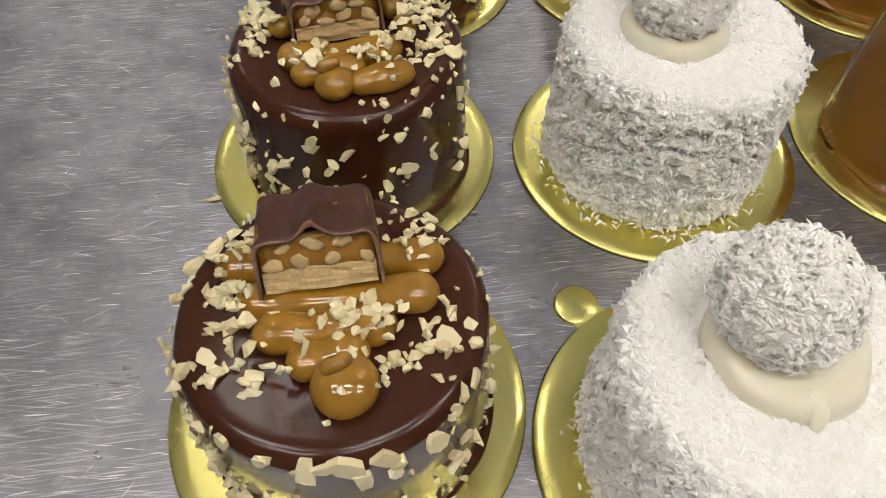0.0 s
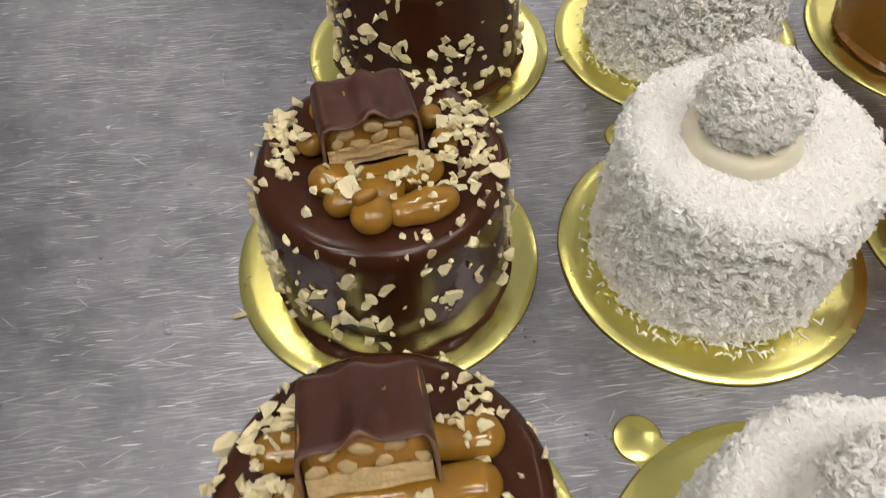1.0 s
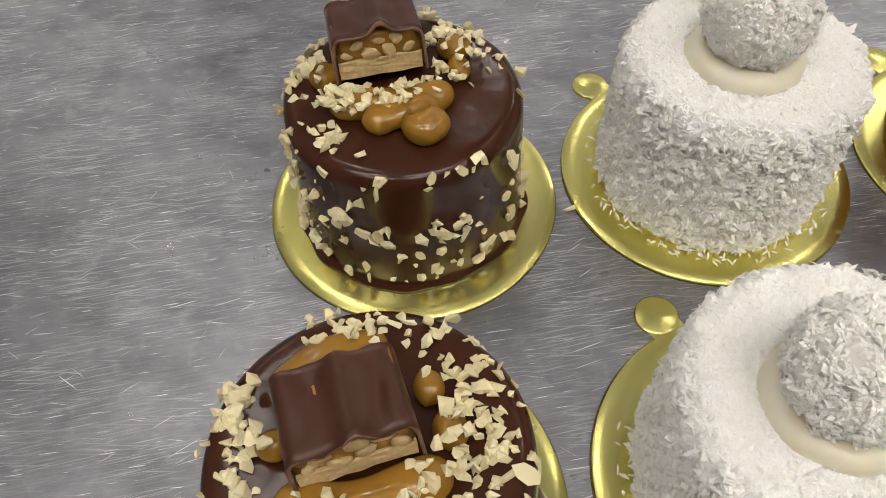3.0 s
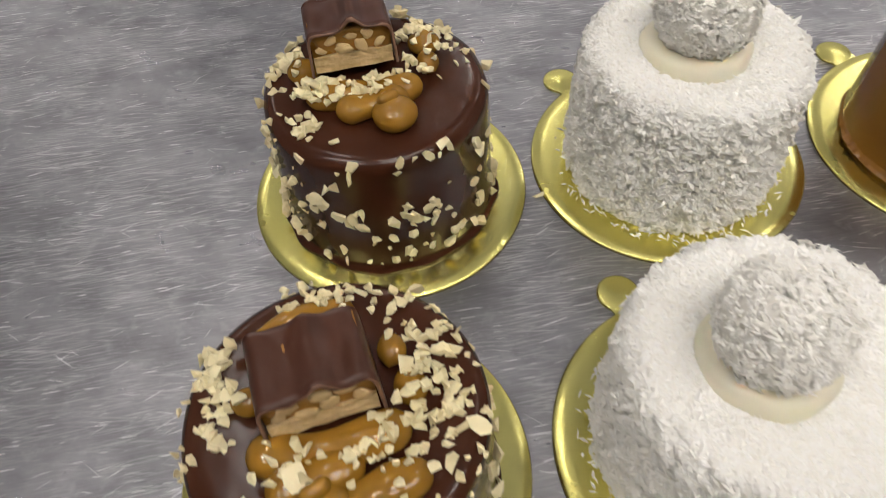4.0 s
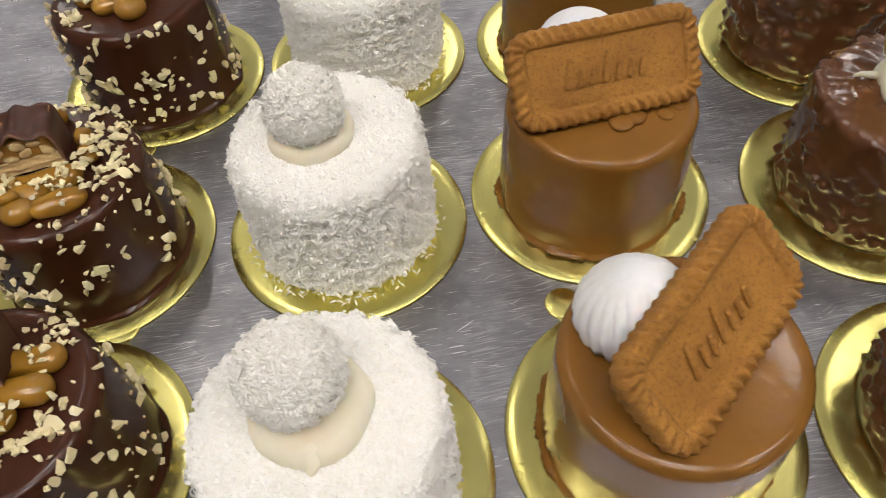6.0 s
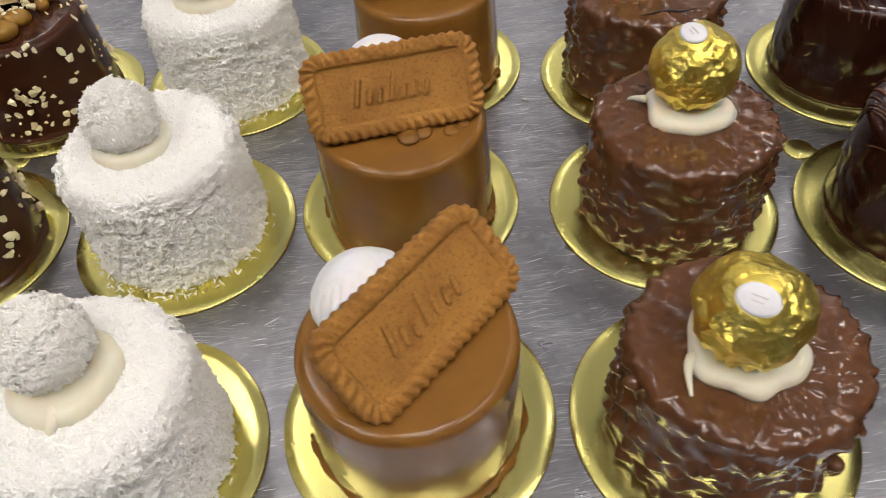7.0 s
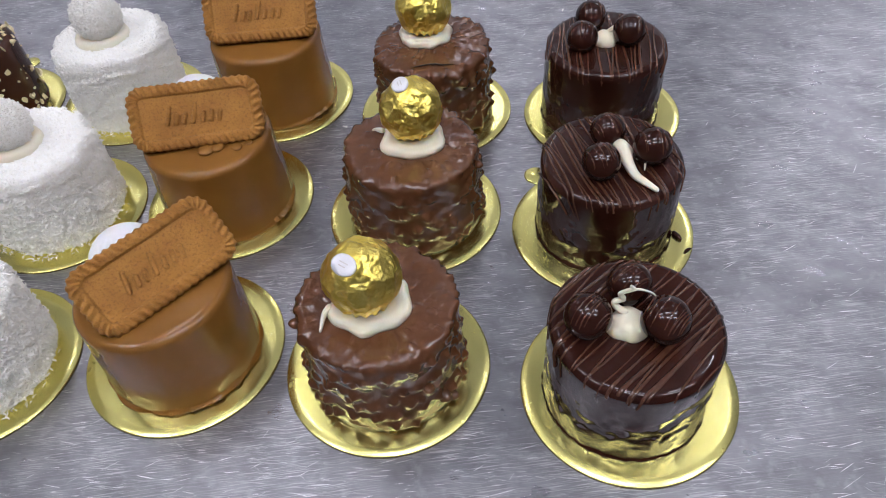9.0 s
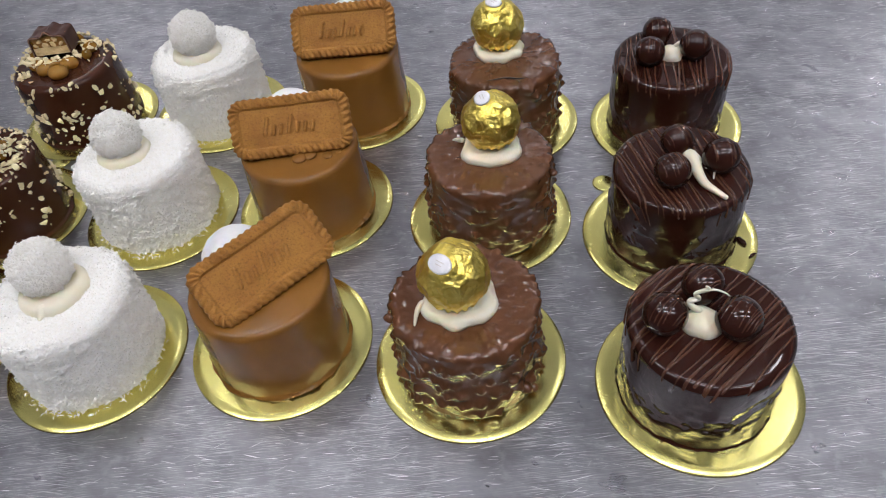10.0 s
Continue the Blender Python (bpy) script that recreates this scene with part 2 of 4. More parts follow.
def tube(name, path, radius, seg=12, flat=1.0, taper=1.0):
    """A round, soft-ended strand along the path; radius is a number or a function of 0..1."""
    verts, faces = [], []
    r_mid = radius(0.5) if callable(radius) else radius
    for end in (0, 1):
        path = list(reversed(path))
        d = (path[1] - path[0]).normalized()
        path = [path[0] + d * r_mid * k for k in (0.0, 0.04, 0.12, 0.26, 0.48, 0.75) if r_mid * k < 0.45 * (path[-1] - path[0]).length] + [q for q in path if (q - path[0]).dot(d) > 0.8 * r_mid or (q - path[0]).length > 1.2 * r_mid]
    n = len(path)
    length = [0.0]
    for a, b in zip(path, path[1:]):
        length.append(length[-1] + (b - a).length)
    total = length[-1]
    for i, p in enumerate(path):
        d = (path[min(i + 1, n - 1)] - path[max(i - 1, 0)]).normalized()
        side = d.cross(Vector((0, 0, 1)))
        side = side.normalized() if side.length > 1e-4 else Vector((1, 0, 0))
        up = side.cross(d).normalized()
        r = radius(length[i] / total) if callable(radius) else radius
        e = min(length[i], total - length[i])
        if e < r:
            r *= max(0.12, math.sqrt(max(0.0, 1 - (1 - e / r) ** 2)))
        for k in range(seg):
            a = 2 * math.pi * k / seg
            verts.append(p + r * (side * math.cos(a) + up * math.sin(a) * flat))
    for i in range(n - 1):
        for k in range(seg):
            k2 = (k + 1) % seg
            faces.append((i * seg + k, i * seg + k2, (i + 1) * seg + k2, (i + 1) * seg + k))
    faces.append(tuple(reversed(range(seg))))
    faces.append(tuple((n - 1) * seg + k for k in range(seg)))
    return mesh_of(name, verts, faces)


def join(name, meshes):
    """Several meshes of one material as one."""
    bm = bmesh.new()
    for me in meshes:
        bm.from_mesh(me)
        bpy.data.meshes.remove(me)
    out = bpy.data.meshes.new(name)
    bm.to_mesh(out)
    bm.free()
    return out


def box(name, x0, x1, y0, y1, z0, z1, bevel=0.0, seg=2):
    bm = bmesh.new()
    bmesh.ops.create_cube(bm, size=1.0)
    bmesh.ops.scale(bm, vec=(x1 - x0, y1 - y0, z1 - z0), verts=bm.verts)
    bmesh.ops.translate(bm, vec=((x0 + x1) / 2, (y0 + y1) / 2, (z0 + z1) / 2), verts=bm.verts)
    if bevel:
        bmesh.ops.bevel(bm, geom=list(bm.edges), offset=bevel, segments=seg, affect="EDGES", profile=0.5)
    me = bpy.data.meshes.new(name)
    bm.to_mesh(me)
    bm.free()
    return me


def blob(name, r, flat=1.0, sub=3, rough=0.0, freq=150.0, seed=0.0):
    bm = bmesh.new()
    bmesh.ops.create_icosphere(bm, subdivisions=sub, radius=r)
    for v in bm.verts:
        n = v.co.normalized()
        v.co += n * rough * noise.noise(v.co * freq + Vector((seed, 3 * seed, 0)))
        v.co.z *= flat
    for f in bm.faces:
        f.smooth = True
    me = bpy.data.meshes.new(name)
    bm.to_mesh(me)
    bm.free()
    return me


# ---------------------------------------------------------------- the room and the table
def room():
    # unseen shell: walls and floor are added to shape bounce and reflections
    x0, x1, y0, y1, z0, z1 = -2.6, 3.0, -2.4, 3.0, -0.9, 1.75
    for name, me, mt, label in (
        ("floor", box("floor", x0, x1, y0, y1, z0 - 0.1, z0), BOUNCE_FLOOR, "unseen grey floor, added to bounce light upwards"),
        ("ceiling", box("ceiling", x0, x1, y0, y1, z1, z1 + 0.1), WHITE_PAINT, "plain white painted ceiling"),
        ("wall_west", box("wall_west", x0 - 0.1, x0, y0, y1, z0, z1), GREY_WALL, "unseen grey wall, added for bounce light"),
        ("wall_east", box("wall_east", x1, x1 + 0.1, y0, y1, z0, z1), GREY_WALL, "unseen grey wall, added for bounce light"),
        ("wall_south", box("wall_south", x0 - 0.1, x1 + 0.1, y0 - 0.1, y0, z0, z1), DARK_WALL, "unseen wall, added dark to deepen reflections"),
        ("wall_north", box("wall_north", x0 - 0.1, x1 + 0.1, y1, y1 + 0.1, z0, z1), WHITE_PAINT, "unseen white wall, added to brighten the steel's reflections"),
    ):
        me.materials.append(mt)
        tagged(new(name, me), label, name.split("_")[0], kind="structure")


def ceiling_light(x, y):
    """A twin-tube batten under the ceiling."""
    t = thing("ceiling_light", pose(x, y, 1.75), "white twin-tube light fitting on the ceiling", "ceiling light", "ceiling lights")
    part("housing", box("housing", -0.32, 0.32, -0.08, 0.08, -0.04, 0.0, 0.006), LAMP_BODY, t)
    for s in (-0.045, 0.045):
        bm = bmesh.new()
        bmesh.ops.create_cone(bm, cap_ends=True, segments=10, radius1=0.022, radius2=0.022, depth=0.6)
        bmesh.ops.rotate(bm, verts=bm.verts, matrix=Matrix.Rotation(math.pi / 2, 3, "Y"))
        bmesh.ops.translate(bm, verts=bm.verts, vec=(0, s, -0.065))
        part("lamp_tube", bm, GLOW, t, "glowing white tube")


def spot_light(x, y, half=0.33, material=GLOW):
    """A short unseen single-tube fitting, set across the others to brighten the steel."""
    t = thing("ceiling_light", pose(x, y, 1.75, 0, 0, 90), "short unseen single-tube light fitting, placed to brighten the steel", "ceiling light", "ceiling lights")
    part("housing", box("housing", -half - 0.02, half + 0.02, -0.03, 0.03, -0.04, 0.0, 0.006), LAMP_BODY, t)
    bm = bmesh.new()
    bmesh.ops.create_cone(bm, cap_ends=True, segments=10, radius1=0.022, radius2=0.022, depth=2 * half)
    bmesh.ops.rotate(bm, verts=bm.verts, matrix=Matrix.Rotation(math.pi / 2, 3, "Y"))
    bmesh.ops.translate(bm, verts=bm.verts, vec=(0, 0, -0.058))
    part("lamp_tube", bm, material, t, "glowing white tube")


def steel_table():
    t = thing("work_table", pose(0, 0, 0), "brushed stainless steel work table, scratched and smudged", "table")
    top = part("tabletop", box("tabletop", -0.95, 1.35, -0.45, 1.0, -0.04, 0.0, 0.004), STEEL, t)
    for x in (-0.9, 1.3):
        for y in (-0.4, 0.95):
            part("leg", box("leg", x - 0.02, x + 0.02, y - 0.02, y + 0.02, -0.9, -0.04, 0.003), STEEL, t)
    part("shelf", box("shelf", -0.9, 1.3, -0.4, 0.95, -0.62, -0.6, 0.003), STEEL, t)
    return top


room()
for lx in (-0.75, 0.25, 1.25):
    for ly in (-0.75, -0.15):
        ceiling_light(lx, ly)
# three far fittings added only to brighten the far steel and the boards
for lx in (-1.3, 0.35):
    spot_light(lx, 2.4)
spot_light(1.85, 2.2, 0.5, BRIGHT_GLOW)
# two nearer fittings, placed by the soft glows on the steel
spot_light(-0.45, 0.90, 0.26)
spot_light(1.12, 0.88, 0.13, BRIGHT_GLOW)
steel_table()

# ---------------------------------------------------------------- gold boards
BOARD_R, BOARD_T = 0.0425, 0.0011


def cake_board(x, y, tab):
    """A round gold board with a finger tab; tab is the angle at which it sticks out."""
    t = thing("cake_board", pose(x, y, 0), "round shiny gold card cake board on the steel table", "cake board", "cake boards")
    pr = [(0, BOARD_T)] + [(BOARD_R * k / 10, BOARD_T) for k in range(1, 10)]
    pr += [(BOARD_R - 0.0004, BOARD_T), (BOARD_R, BOARD_T - 0.0003)]
    part("disc", lathe("disc", pr + [(BOARD_R, 0.0004), (BOARD_R - 0.0003, 0.0003), (0, 0.0003)], 96), GOLD, t)
    part("card_edge", lathe("card_edge", [(0, 0.0003), (BOARD_R + 0.0001, 0.00028), (BOARD_R + 0.0001, 0.00002), (0, 0.00002)], 96), CARD, t, "brown card underside, its dark rim also painted contact shadow")
    a = radians(tab)
    me = lathe("tab", [(0, BOARD_T - 0.0001), (0.0054, BOARD_T - 0.0001), (0.0060, BOARD_T - 0.0004), (0.0060, 0.0001), (0, 0.0001)], 28)
    me2 = box("neck", -0.0046, 0.0046, -0.009, 0.001, 0.0001, BOARD_T - 0.0002)
    m = pose(0.0478 * math.cos(a), 0.0478 * math.sin(a), 0, 0, 0, tab - 90)
    ob = part("tab", join("tab", [me, me2]), GOLD, t, m=m)
    return t


# ---------------------------------------------------------------- cake bodies
H = 0.0435


def cake_profile(r, h, bevel, foot=0.0, rings_top=14, rings_side=26, taper=0.0):
    """Top centre to base centre."""
    pr = [(0.0, h)] + [((r - bevel) * k / rings_top, h) for k in range(1, rings_top + 1)]
    for k in range(1, 7):
        a = math.pi / 2 * k / 6
        pr.append((r - bevel + bevel * math.sin(a), h - bevel + bevel * math.cos(a)))
    for k in range(1, rings_side + 1):
        f = k / rings_side
        z = (h - bevel) * (1 - f) + 0.0022 * f
        pr.append((r + taper * f, z))
    if foot:
        for dr, z in ((0.25, 0.0016), (0.75, 0.0012), (1.0, 0.0007), (1.0, 0.0)):
            pr.append((r + taper + foot * dr, z))
    else:
        pr.append((r + taper, 0.0))
    pr.append((0.0, 0.0))
    return pr


def wobbly(amount, freq, seed, foot_from=None, sag=0.0):
    """A bend that moves side points in and out by smooth noise, and the foot unevenly."""
    off = Vector((seed * 7.3, seed * 1.7, seed * 4.1))

    def f(p, i):
        q = p.copy()
        r = math.hypot(p.x, p.y)
        if r < 1e-6:
            return q
        d = Vector((p.x / r, p.y / r, 0))
        k = noise.noise(p * freq + off)
        q += d * amount * k * min(1.0, r / 0.03)
        q.z += amount * 0.6 * noise.noise(p * freq * 0.8 + off * 2) * (1 if p.z > 0.002 else 0)
        if foot_from is not None and r > foot_from and p.z < 0.0021:
            a = math.atan2(p.y, p.x)
            q += d * 0.0016 * (noise.noise(Vector((3.0 * math.cos(a), 3.0 * math.sin(a), seed))) + 0.1)
        return q

    return f


# ---------------------------------------------------------------- nut pieces
NUT_MESHES = []
for s in range(14):
    rng = random.Random(100 + s)
    bm = bmesh.new()
    sx, sy, sz = rng.uniform(0.8, 1.25), rng.uniform(0.6, 0.95), rng.uniform(0.42, 0.75)
    for _ in range(rng.choice((8, 9, 10, 11))):
        v = Vector((rng.gauss(0, 1), rng.gauss(0, 1), rng.gauss(0, 1))).normalized()
        bm.verts.new((v.x * sx * 0.5, v.y * sy * 0.5, v.z * sz * 0.5))
    hull = bmesh.ops.convex_hull(bm, input=bm.verts)
    bmesh.ops.delete(bm, geom=[g for g in hull["geom_interior"] if isinstance(g, bmesh.types.BMVert)], context="VERTS")
    me = bpy.data.meshes.new("nut_piece")
    bm.to_mesh(me)
    bm.free()
    me.materials.append(NUT)
    NUT_MESHES.append(me)
# broad slices of split kernel
SLICE = []
for s in range(4):
    rng = random.Random(300 + s)
    n, top, low = 7, [], []
    for k in range(n):
        a = 2 * math.pi * k / n
        r = 0.5 * rng.uniform(0.6, 1.15)
        top.append((r * math.cos(a), 0.72 * r * math.sin(a), 0.10 + 0.25 * (0.25 - r * r)))
        low.append((0.9 * r * math.cos(a), 0.65 * r * math.sin(a), -0.08))
    fs = [tuple(range(n)), tuple(reversed(range(n, 2 * n)))] + [(k, n + k, n + (k + 1) % n, (k + 1) % n) for k in range(n)]
    me = mesh_of("nut_piece", top + low, fs, False)
    me.materials.append(NUT)
    SLICE.append(me)


def put_nut(parent, p, normal, size, rng, slice_of=False, pile=None):
    me = rng.choice(SLICE if slice_of else NUT_MESHES)
    q = Vector(normal).to_track_quat("Z", "Y").to_matrix().to_4x4()
    tilt = 8 if slice_of else 28
    m = Matrix.Translation(p) @ q @ pose(0, 0, 0, rng.uniform(-tilt, tilt), rng.uniform(-tilt, tilt), rng.uniform(0, 360)) @ Matrix.Scale(size, 4)
    if pile is not None:
        pile.append((me, m))
        return
    ob = new("nut_piece", me)
    ob.parent = parent
    ob.matrix_basis = m


def nut_crumbs(cake, pile):
    """The smallest crumbs of one cake, joined."""
    verts, faces = [], []
    for me, m in pile:
        k = len(verts)
        verts += [m @ v.co for v in me.vertices]
        faces += [tuple(k + i for i in f.vertices) for f in me.polygons]
    ob = part("fine_nut_crumb", mesh_of("fine_nut_crumb", verts, faces, False), NUT_CRUMB, cake, "fine crumbs of chopped nut")
    tagged(ob, kind="stuff")


# ---------------------------------------------------------------- nut and caramel cake
def bar_piece(cake, x, y, z, yaw, tilt, seed):
    """Half a chocolate bar, cut face towards the front: a shell with a wavy top, nougat, caramel and nuts."""
    rng = random.Random(seed)
    w, h, l, th = 0.0221, 0.0122, 0.0165, 0.0007
    bar = new("chocolate_bar")
    bar.parent = cake
    bar.matrix_basis = pose(x, y, z, 0, 0, yaw) @ pose(0, 0, 0, tilt, 0, 0)
    tagged(bar, "half of a chocolate bar, its cut end showing nougat and nuts")
    # outline of the shell across the bar, from the left foot over the top to the right foot
    n, rows = 36, 12
    outer, inner = [], []
    for k in range(n + 1):
        f = k / n
        if f < 0.25:
            u, v = -w / 2 - 0.0006 * (1 - f * 4), h * f * 4
        elif f > 0.75:
            u, v = w / 2 + 0.0006 * (f * 4 - 3), h * (1 - (f - 0.75) * 4)
        else:
            u, v = -w / 2 + w * (f - 0.25) * 2, h
        c = 0.0022
        if v > h - c and abs(u) > w / 2 - c:
            du, dv = abs(u) - (w / 2 - c), v - (h - c)
            s = c / max(c, math.hypot(du, dv))
            u, v = math.copysign(w / 2 - c + du * s, u), h - c + dv * s
        outer.append((u, v))
        inner.append((u * (1 - 2 * th / w), max(0.0, v - th) if v > 0.3 * h else v))
    verts, faces = [], []
    pk = rng.uniform(-0.001, 0.002)
    for j in range(rows + 1):
        yy = l * j / rows
        for side, line in ((0, outer), (1, inner)):
            for u, v in line:
                lift = 0.0
                if v > 0.6 * h:
                    lift = 0.0030 * math.exp(-((u - pk) / 0.0026) ** 2) * (0.35 + 0.65 * math.exp(-yy / 0.0035))
                    lift += 0.0009 * noise.noise(Vector((u * 260, yy * 130, seed)))
                    lift += 0.0005 * math.sin((u - pk) * 700 + 2.0) * math.exp(-abs(u - pk) / 0.006)
                dy = 0.0005 * noise.noise(Vector((u * 500, v * 500, seed + side))) if j == 0 else 0.0
                verts.append((u, yy + dy - 0.0006 * (j == 0), v + lift * (1 if side == 0 else 0.8)))
    m = n + 1
    for j in range(rows):
        for k in range(n):
            a = j * 2 * m + k
            faces.append((a, a + 1, a + 2 * m + 1, a + 2 * m))
            b = a + m
            faces.append((b + 1, b, b + 2 * m, b + 2 * m + 1))
    rim = []
    for k in range(n):
        rim.append((k, k + m, k + m + 1, k + 1))
    last = rows * 2 * m
    back = tuple(last + k for k in range(m))
    me = mesh_of("coating", verts, faces + [tuple(reversed(back))] + rim)
    me.materials.append(BAR_CHOC)
    me.materials.append(BAR_RIM)
    for k in range(len(rim)):
        me.polygons[len(me.polygons) - 1 - k].material_index = 1
    part("coating", me, None, bar, "thin milk chocolate coating with a wavy broken edge")
    bm = bmesh.new()
    bm.from_mesh(box("nougat", -w / 2 + th, w / 2 - th, 0.0003, l - 0.001, 0.0003, h * 0.40))
    bmesh.ops.subdivide_edges(bm, edges=list(bm.edges), cuts=7, use_grid_fill=True)
    for v in bm.verts:
        v.co.y += 0.0005 * noise.noise(v.co * 900 + Vector((seed, 0, 0))) * (v.co.y < 0.002)
        v.co.z += 0.0005 * noise.noise(v.co * 500) * (v.co.z > 0.003)
    part("nougat", bm, NOUGAT, bar, "pale crumbly nougat layer")
    bm = bmesh.new()
    bm.from_mesh(box("caramel_layer", -w / 2 + th, w / 2 - th, 0.0009, l - 0.001, h * 0.38, h - th))
    bmesh.ops.subdivide_edges(bm, edges=list(bm.edges), cuts=6, use_grid_fill=True)
    for v in bm.verts:
        v.co.y += 0.0006 * noise.noise(v.co * 600 + Vector((seed, 5, 0))) * (v.co.y < 0.002)
    for f in bm.faces:
        f.smooth = True
    part("caramel_layer", bm, BAR_CARAMEL, bar, "amber caramel layer")
    for k in range(7):
        u = -w / 2 + 0.0030 + (w - 0.0060) * (k + rng.uniform(-0.35, 0.35)) / 6
        v = h * (0.52 + 0.26 * (k % 2) + rng.uniform(-0.05, 0.05))
        s = rng.uniform(0.0030, 0.0050)
        q = blob("peanut", 0.5, 1.0, 2, 0.22, 3, seed + k)
        part("peanut", q, PEANUT, bar, m=Matrix.Translation((u, 0.0005, v)) @ pose(0, 0, 0, 0, rng.uniform(-70, 70), 0) @ Matrix.Diagonal((s, s * 0.28, s * rng.uniform(0.5, 0.8), 1)))
    return bar


def nut_cake(x, y, zig, drop, bar, clusters, slices, chips, seed, label):
    H = 0.0428
    rng = random.Random(seed)
    cake = thing("nut_cake", pose(x, y, BOARD_T), label, "cake", "chocolate nut cakes")
    body = lathe("glazed_body", cake_profile(0.0307, H, 0.0040, 0.0012, taper=0.0012), 112, wobbly(0.0005, 70, seed, 0.0322))
    part("glazed_body", body, CHOC, cake, "shiny milk chocolate glaze running out at the foot")
    path = []
    for k, run in enumerate(zig):
        pts = smooth_path([(a / 1000, b / 1000, H + 0.0019 + 0.0003 * (k % 2)) for a, b in run], 12)
        path += pts
        part("caramel_strand", tube("caramel_strand", pts, lambda f: 0.0041 + 0.0004 * math.sin(f * 9 + seed + k), 16, 0.8), CARAMEL, cake, "thick piped strand of glossy amber caramel")
    dx, dy, dr = drop
    dr /= 1000
    dm = blob("caramel_drop", dr, 0.72, 3, 0.0006, 120, seed)
    part("caramel_drop", dm, CARAMEL, cake, "round end drop of caramel", Matrix.Translation((dx / 1000, dy / 1000, H + 0.0026)))
    part("caramel_tip", tube("caramel_tip", smooth_path([(dx / 1000 - 0.004, dy / 1000 + 0.001, H + 0.0058), (dx / 1000 - 0.001, dy / 1000 + 0.002, H + 0.0068), (dx / 1000 + 0.001, dy / 1000 + 0.004, H + 0.0058)]), 0.0016, 10), CARAMEL, cake)
    bx, by, bz, yaw, tilt = bar
    bar_piece(cake, bx / 1000, by / 1000, bz / 1000, yaw, tilt, seed + 5)
    ca, sa = math.cos(radians(yaw)), math.sin(radians(yaw))

    def top_z(px, py):
        best = H
        for q in path[::2]:
            d = math.hypot(px - q.x, py - q.y)
            if d < 0.0042:
                best = max(best, H + 0.0020 + 0.0034 * math.sqrt(1 - (d / 0.0042) ** 2))
        d = math.hypot(px - dx / 1000, py - dy / 1000)
        if d < dr:
            best = max(best, H + 0.0026 + 0.72 * dr * math.sqrt(1 - (d / dr) ** 2))
        return best

    def in_bar(px, py):
        u, v = px - bx / 1000, py - by / 1000
        u, v = u * ca + v * sa, -u * sa + v * ca
        return abs(u) < 0.0125 and -0.001 < v < 0.0175

    small = []
    for cx, cy, sx, sy, count, lo, hi in clusters:
        placed = 0
        count = round(count * 1.8)
        for _ in range(count * 4):
            if placed >= count:
                break
            px, py = rng.gauss(cx, sx) / 1000, rng.gauss(cy, sy) / 1000
            if math.hypot(px, py) > 0.0296 or in_bar(px, py):
                continue
            size = rng.uniform(lo, hi) * 1.12 / 1000
            put_nut(cake, (px, py, top_z(px, py) + 0.14 * size), (0, 0, 1), size, rng, False, small if size < 0.0021 else None)
            placed += 1
    for cx, cy, size in slices:
        put_nut(cake, (cx / 1000, cy / 1000, top_z(cx / 1000, cy / 1000) + 0.0006), (rng.uniform(-0.2, 0.2), -0.3, 1), size / 1000, rng, True)
    for ang, zz, size in chips:
        d = Vector((math.cos(radians(ang)), math.sin(radians(ang)), 0))
        put_nut(cake, d * (0.0319 if zz < 40 else 0.0306) + Vector((0, 0, zz / 1000)), d + Vector((0, 0, rng.uniform(0.0, 0.5))), 0.78 * size / 1000, rng, True)
    # round the side: many small crumbs with a few large chips
    pile = []
    for k in range(250):
        a = rng.uniform(0, 2 * math.pi)
        if rng.random() < 0.35:
            a = rng.gauss(radians(195), 0.4)
        zz = min(0.041, max(0.0035, rng.gauss(0.020, 0.0115)))
        size = rng.choice((0.0014, 0.0018, 0.0022, 0.0028, 0.0036, 0.0046, 0.0054)) * rng.uniform(0.85, 1.15)
        d = Vector((math.cos(a), math.sin(a), 0))
        put_nut(cake, d * (0.0308 + 0.0012 * (1 - zz / H) + 0.16 * size) + Vector((0, 0, zz)), d + Vector((0, 0, rng.uniform(-0.1, 0.25))), size, rng, rng.random() < 0.10, pile if size < 0.0027 else None)
    for k in range(26):
        a = rng.uniform(0, 2 * math.pi)
        size = rng.uniform(0.002, 0.0042)
        d = Vector((math.cos(a), math.sin(a), 0))
        put_nut(cake, d * 0.0300 + Vector((0, 0, H - rng.uniform(0.0005, 0.004))), d + Vector((0, 0, 1.0)), size, rng)
    nut_crumbs(cake, pile + small)
    return cake


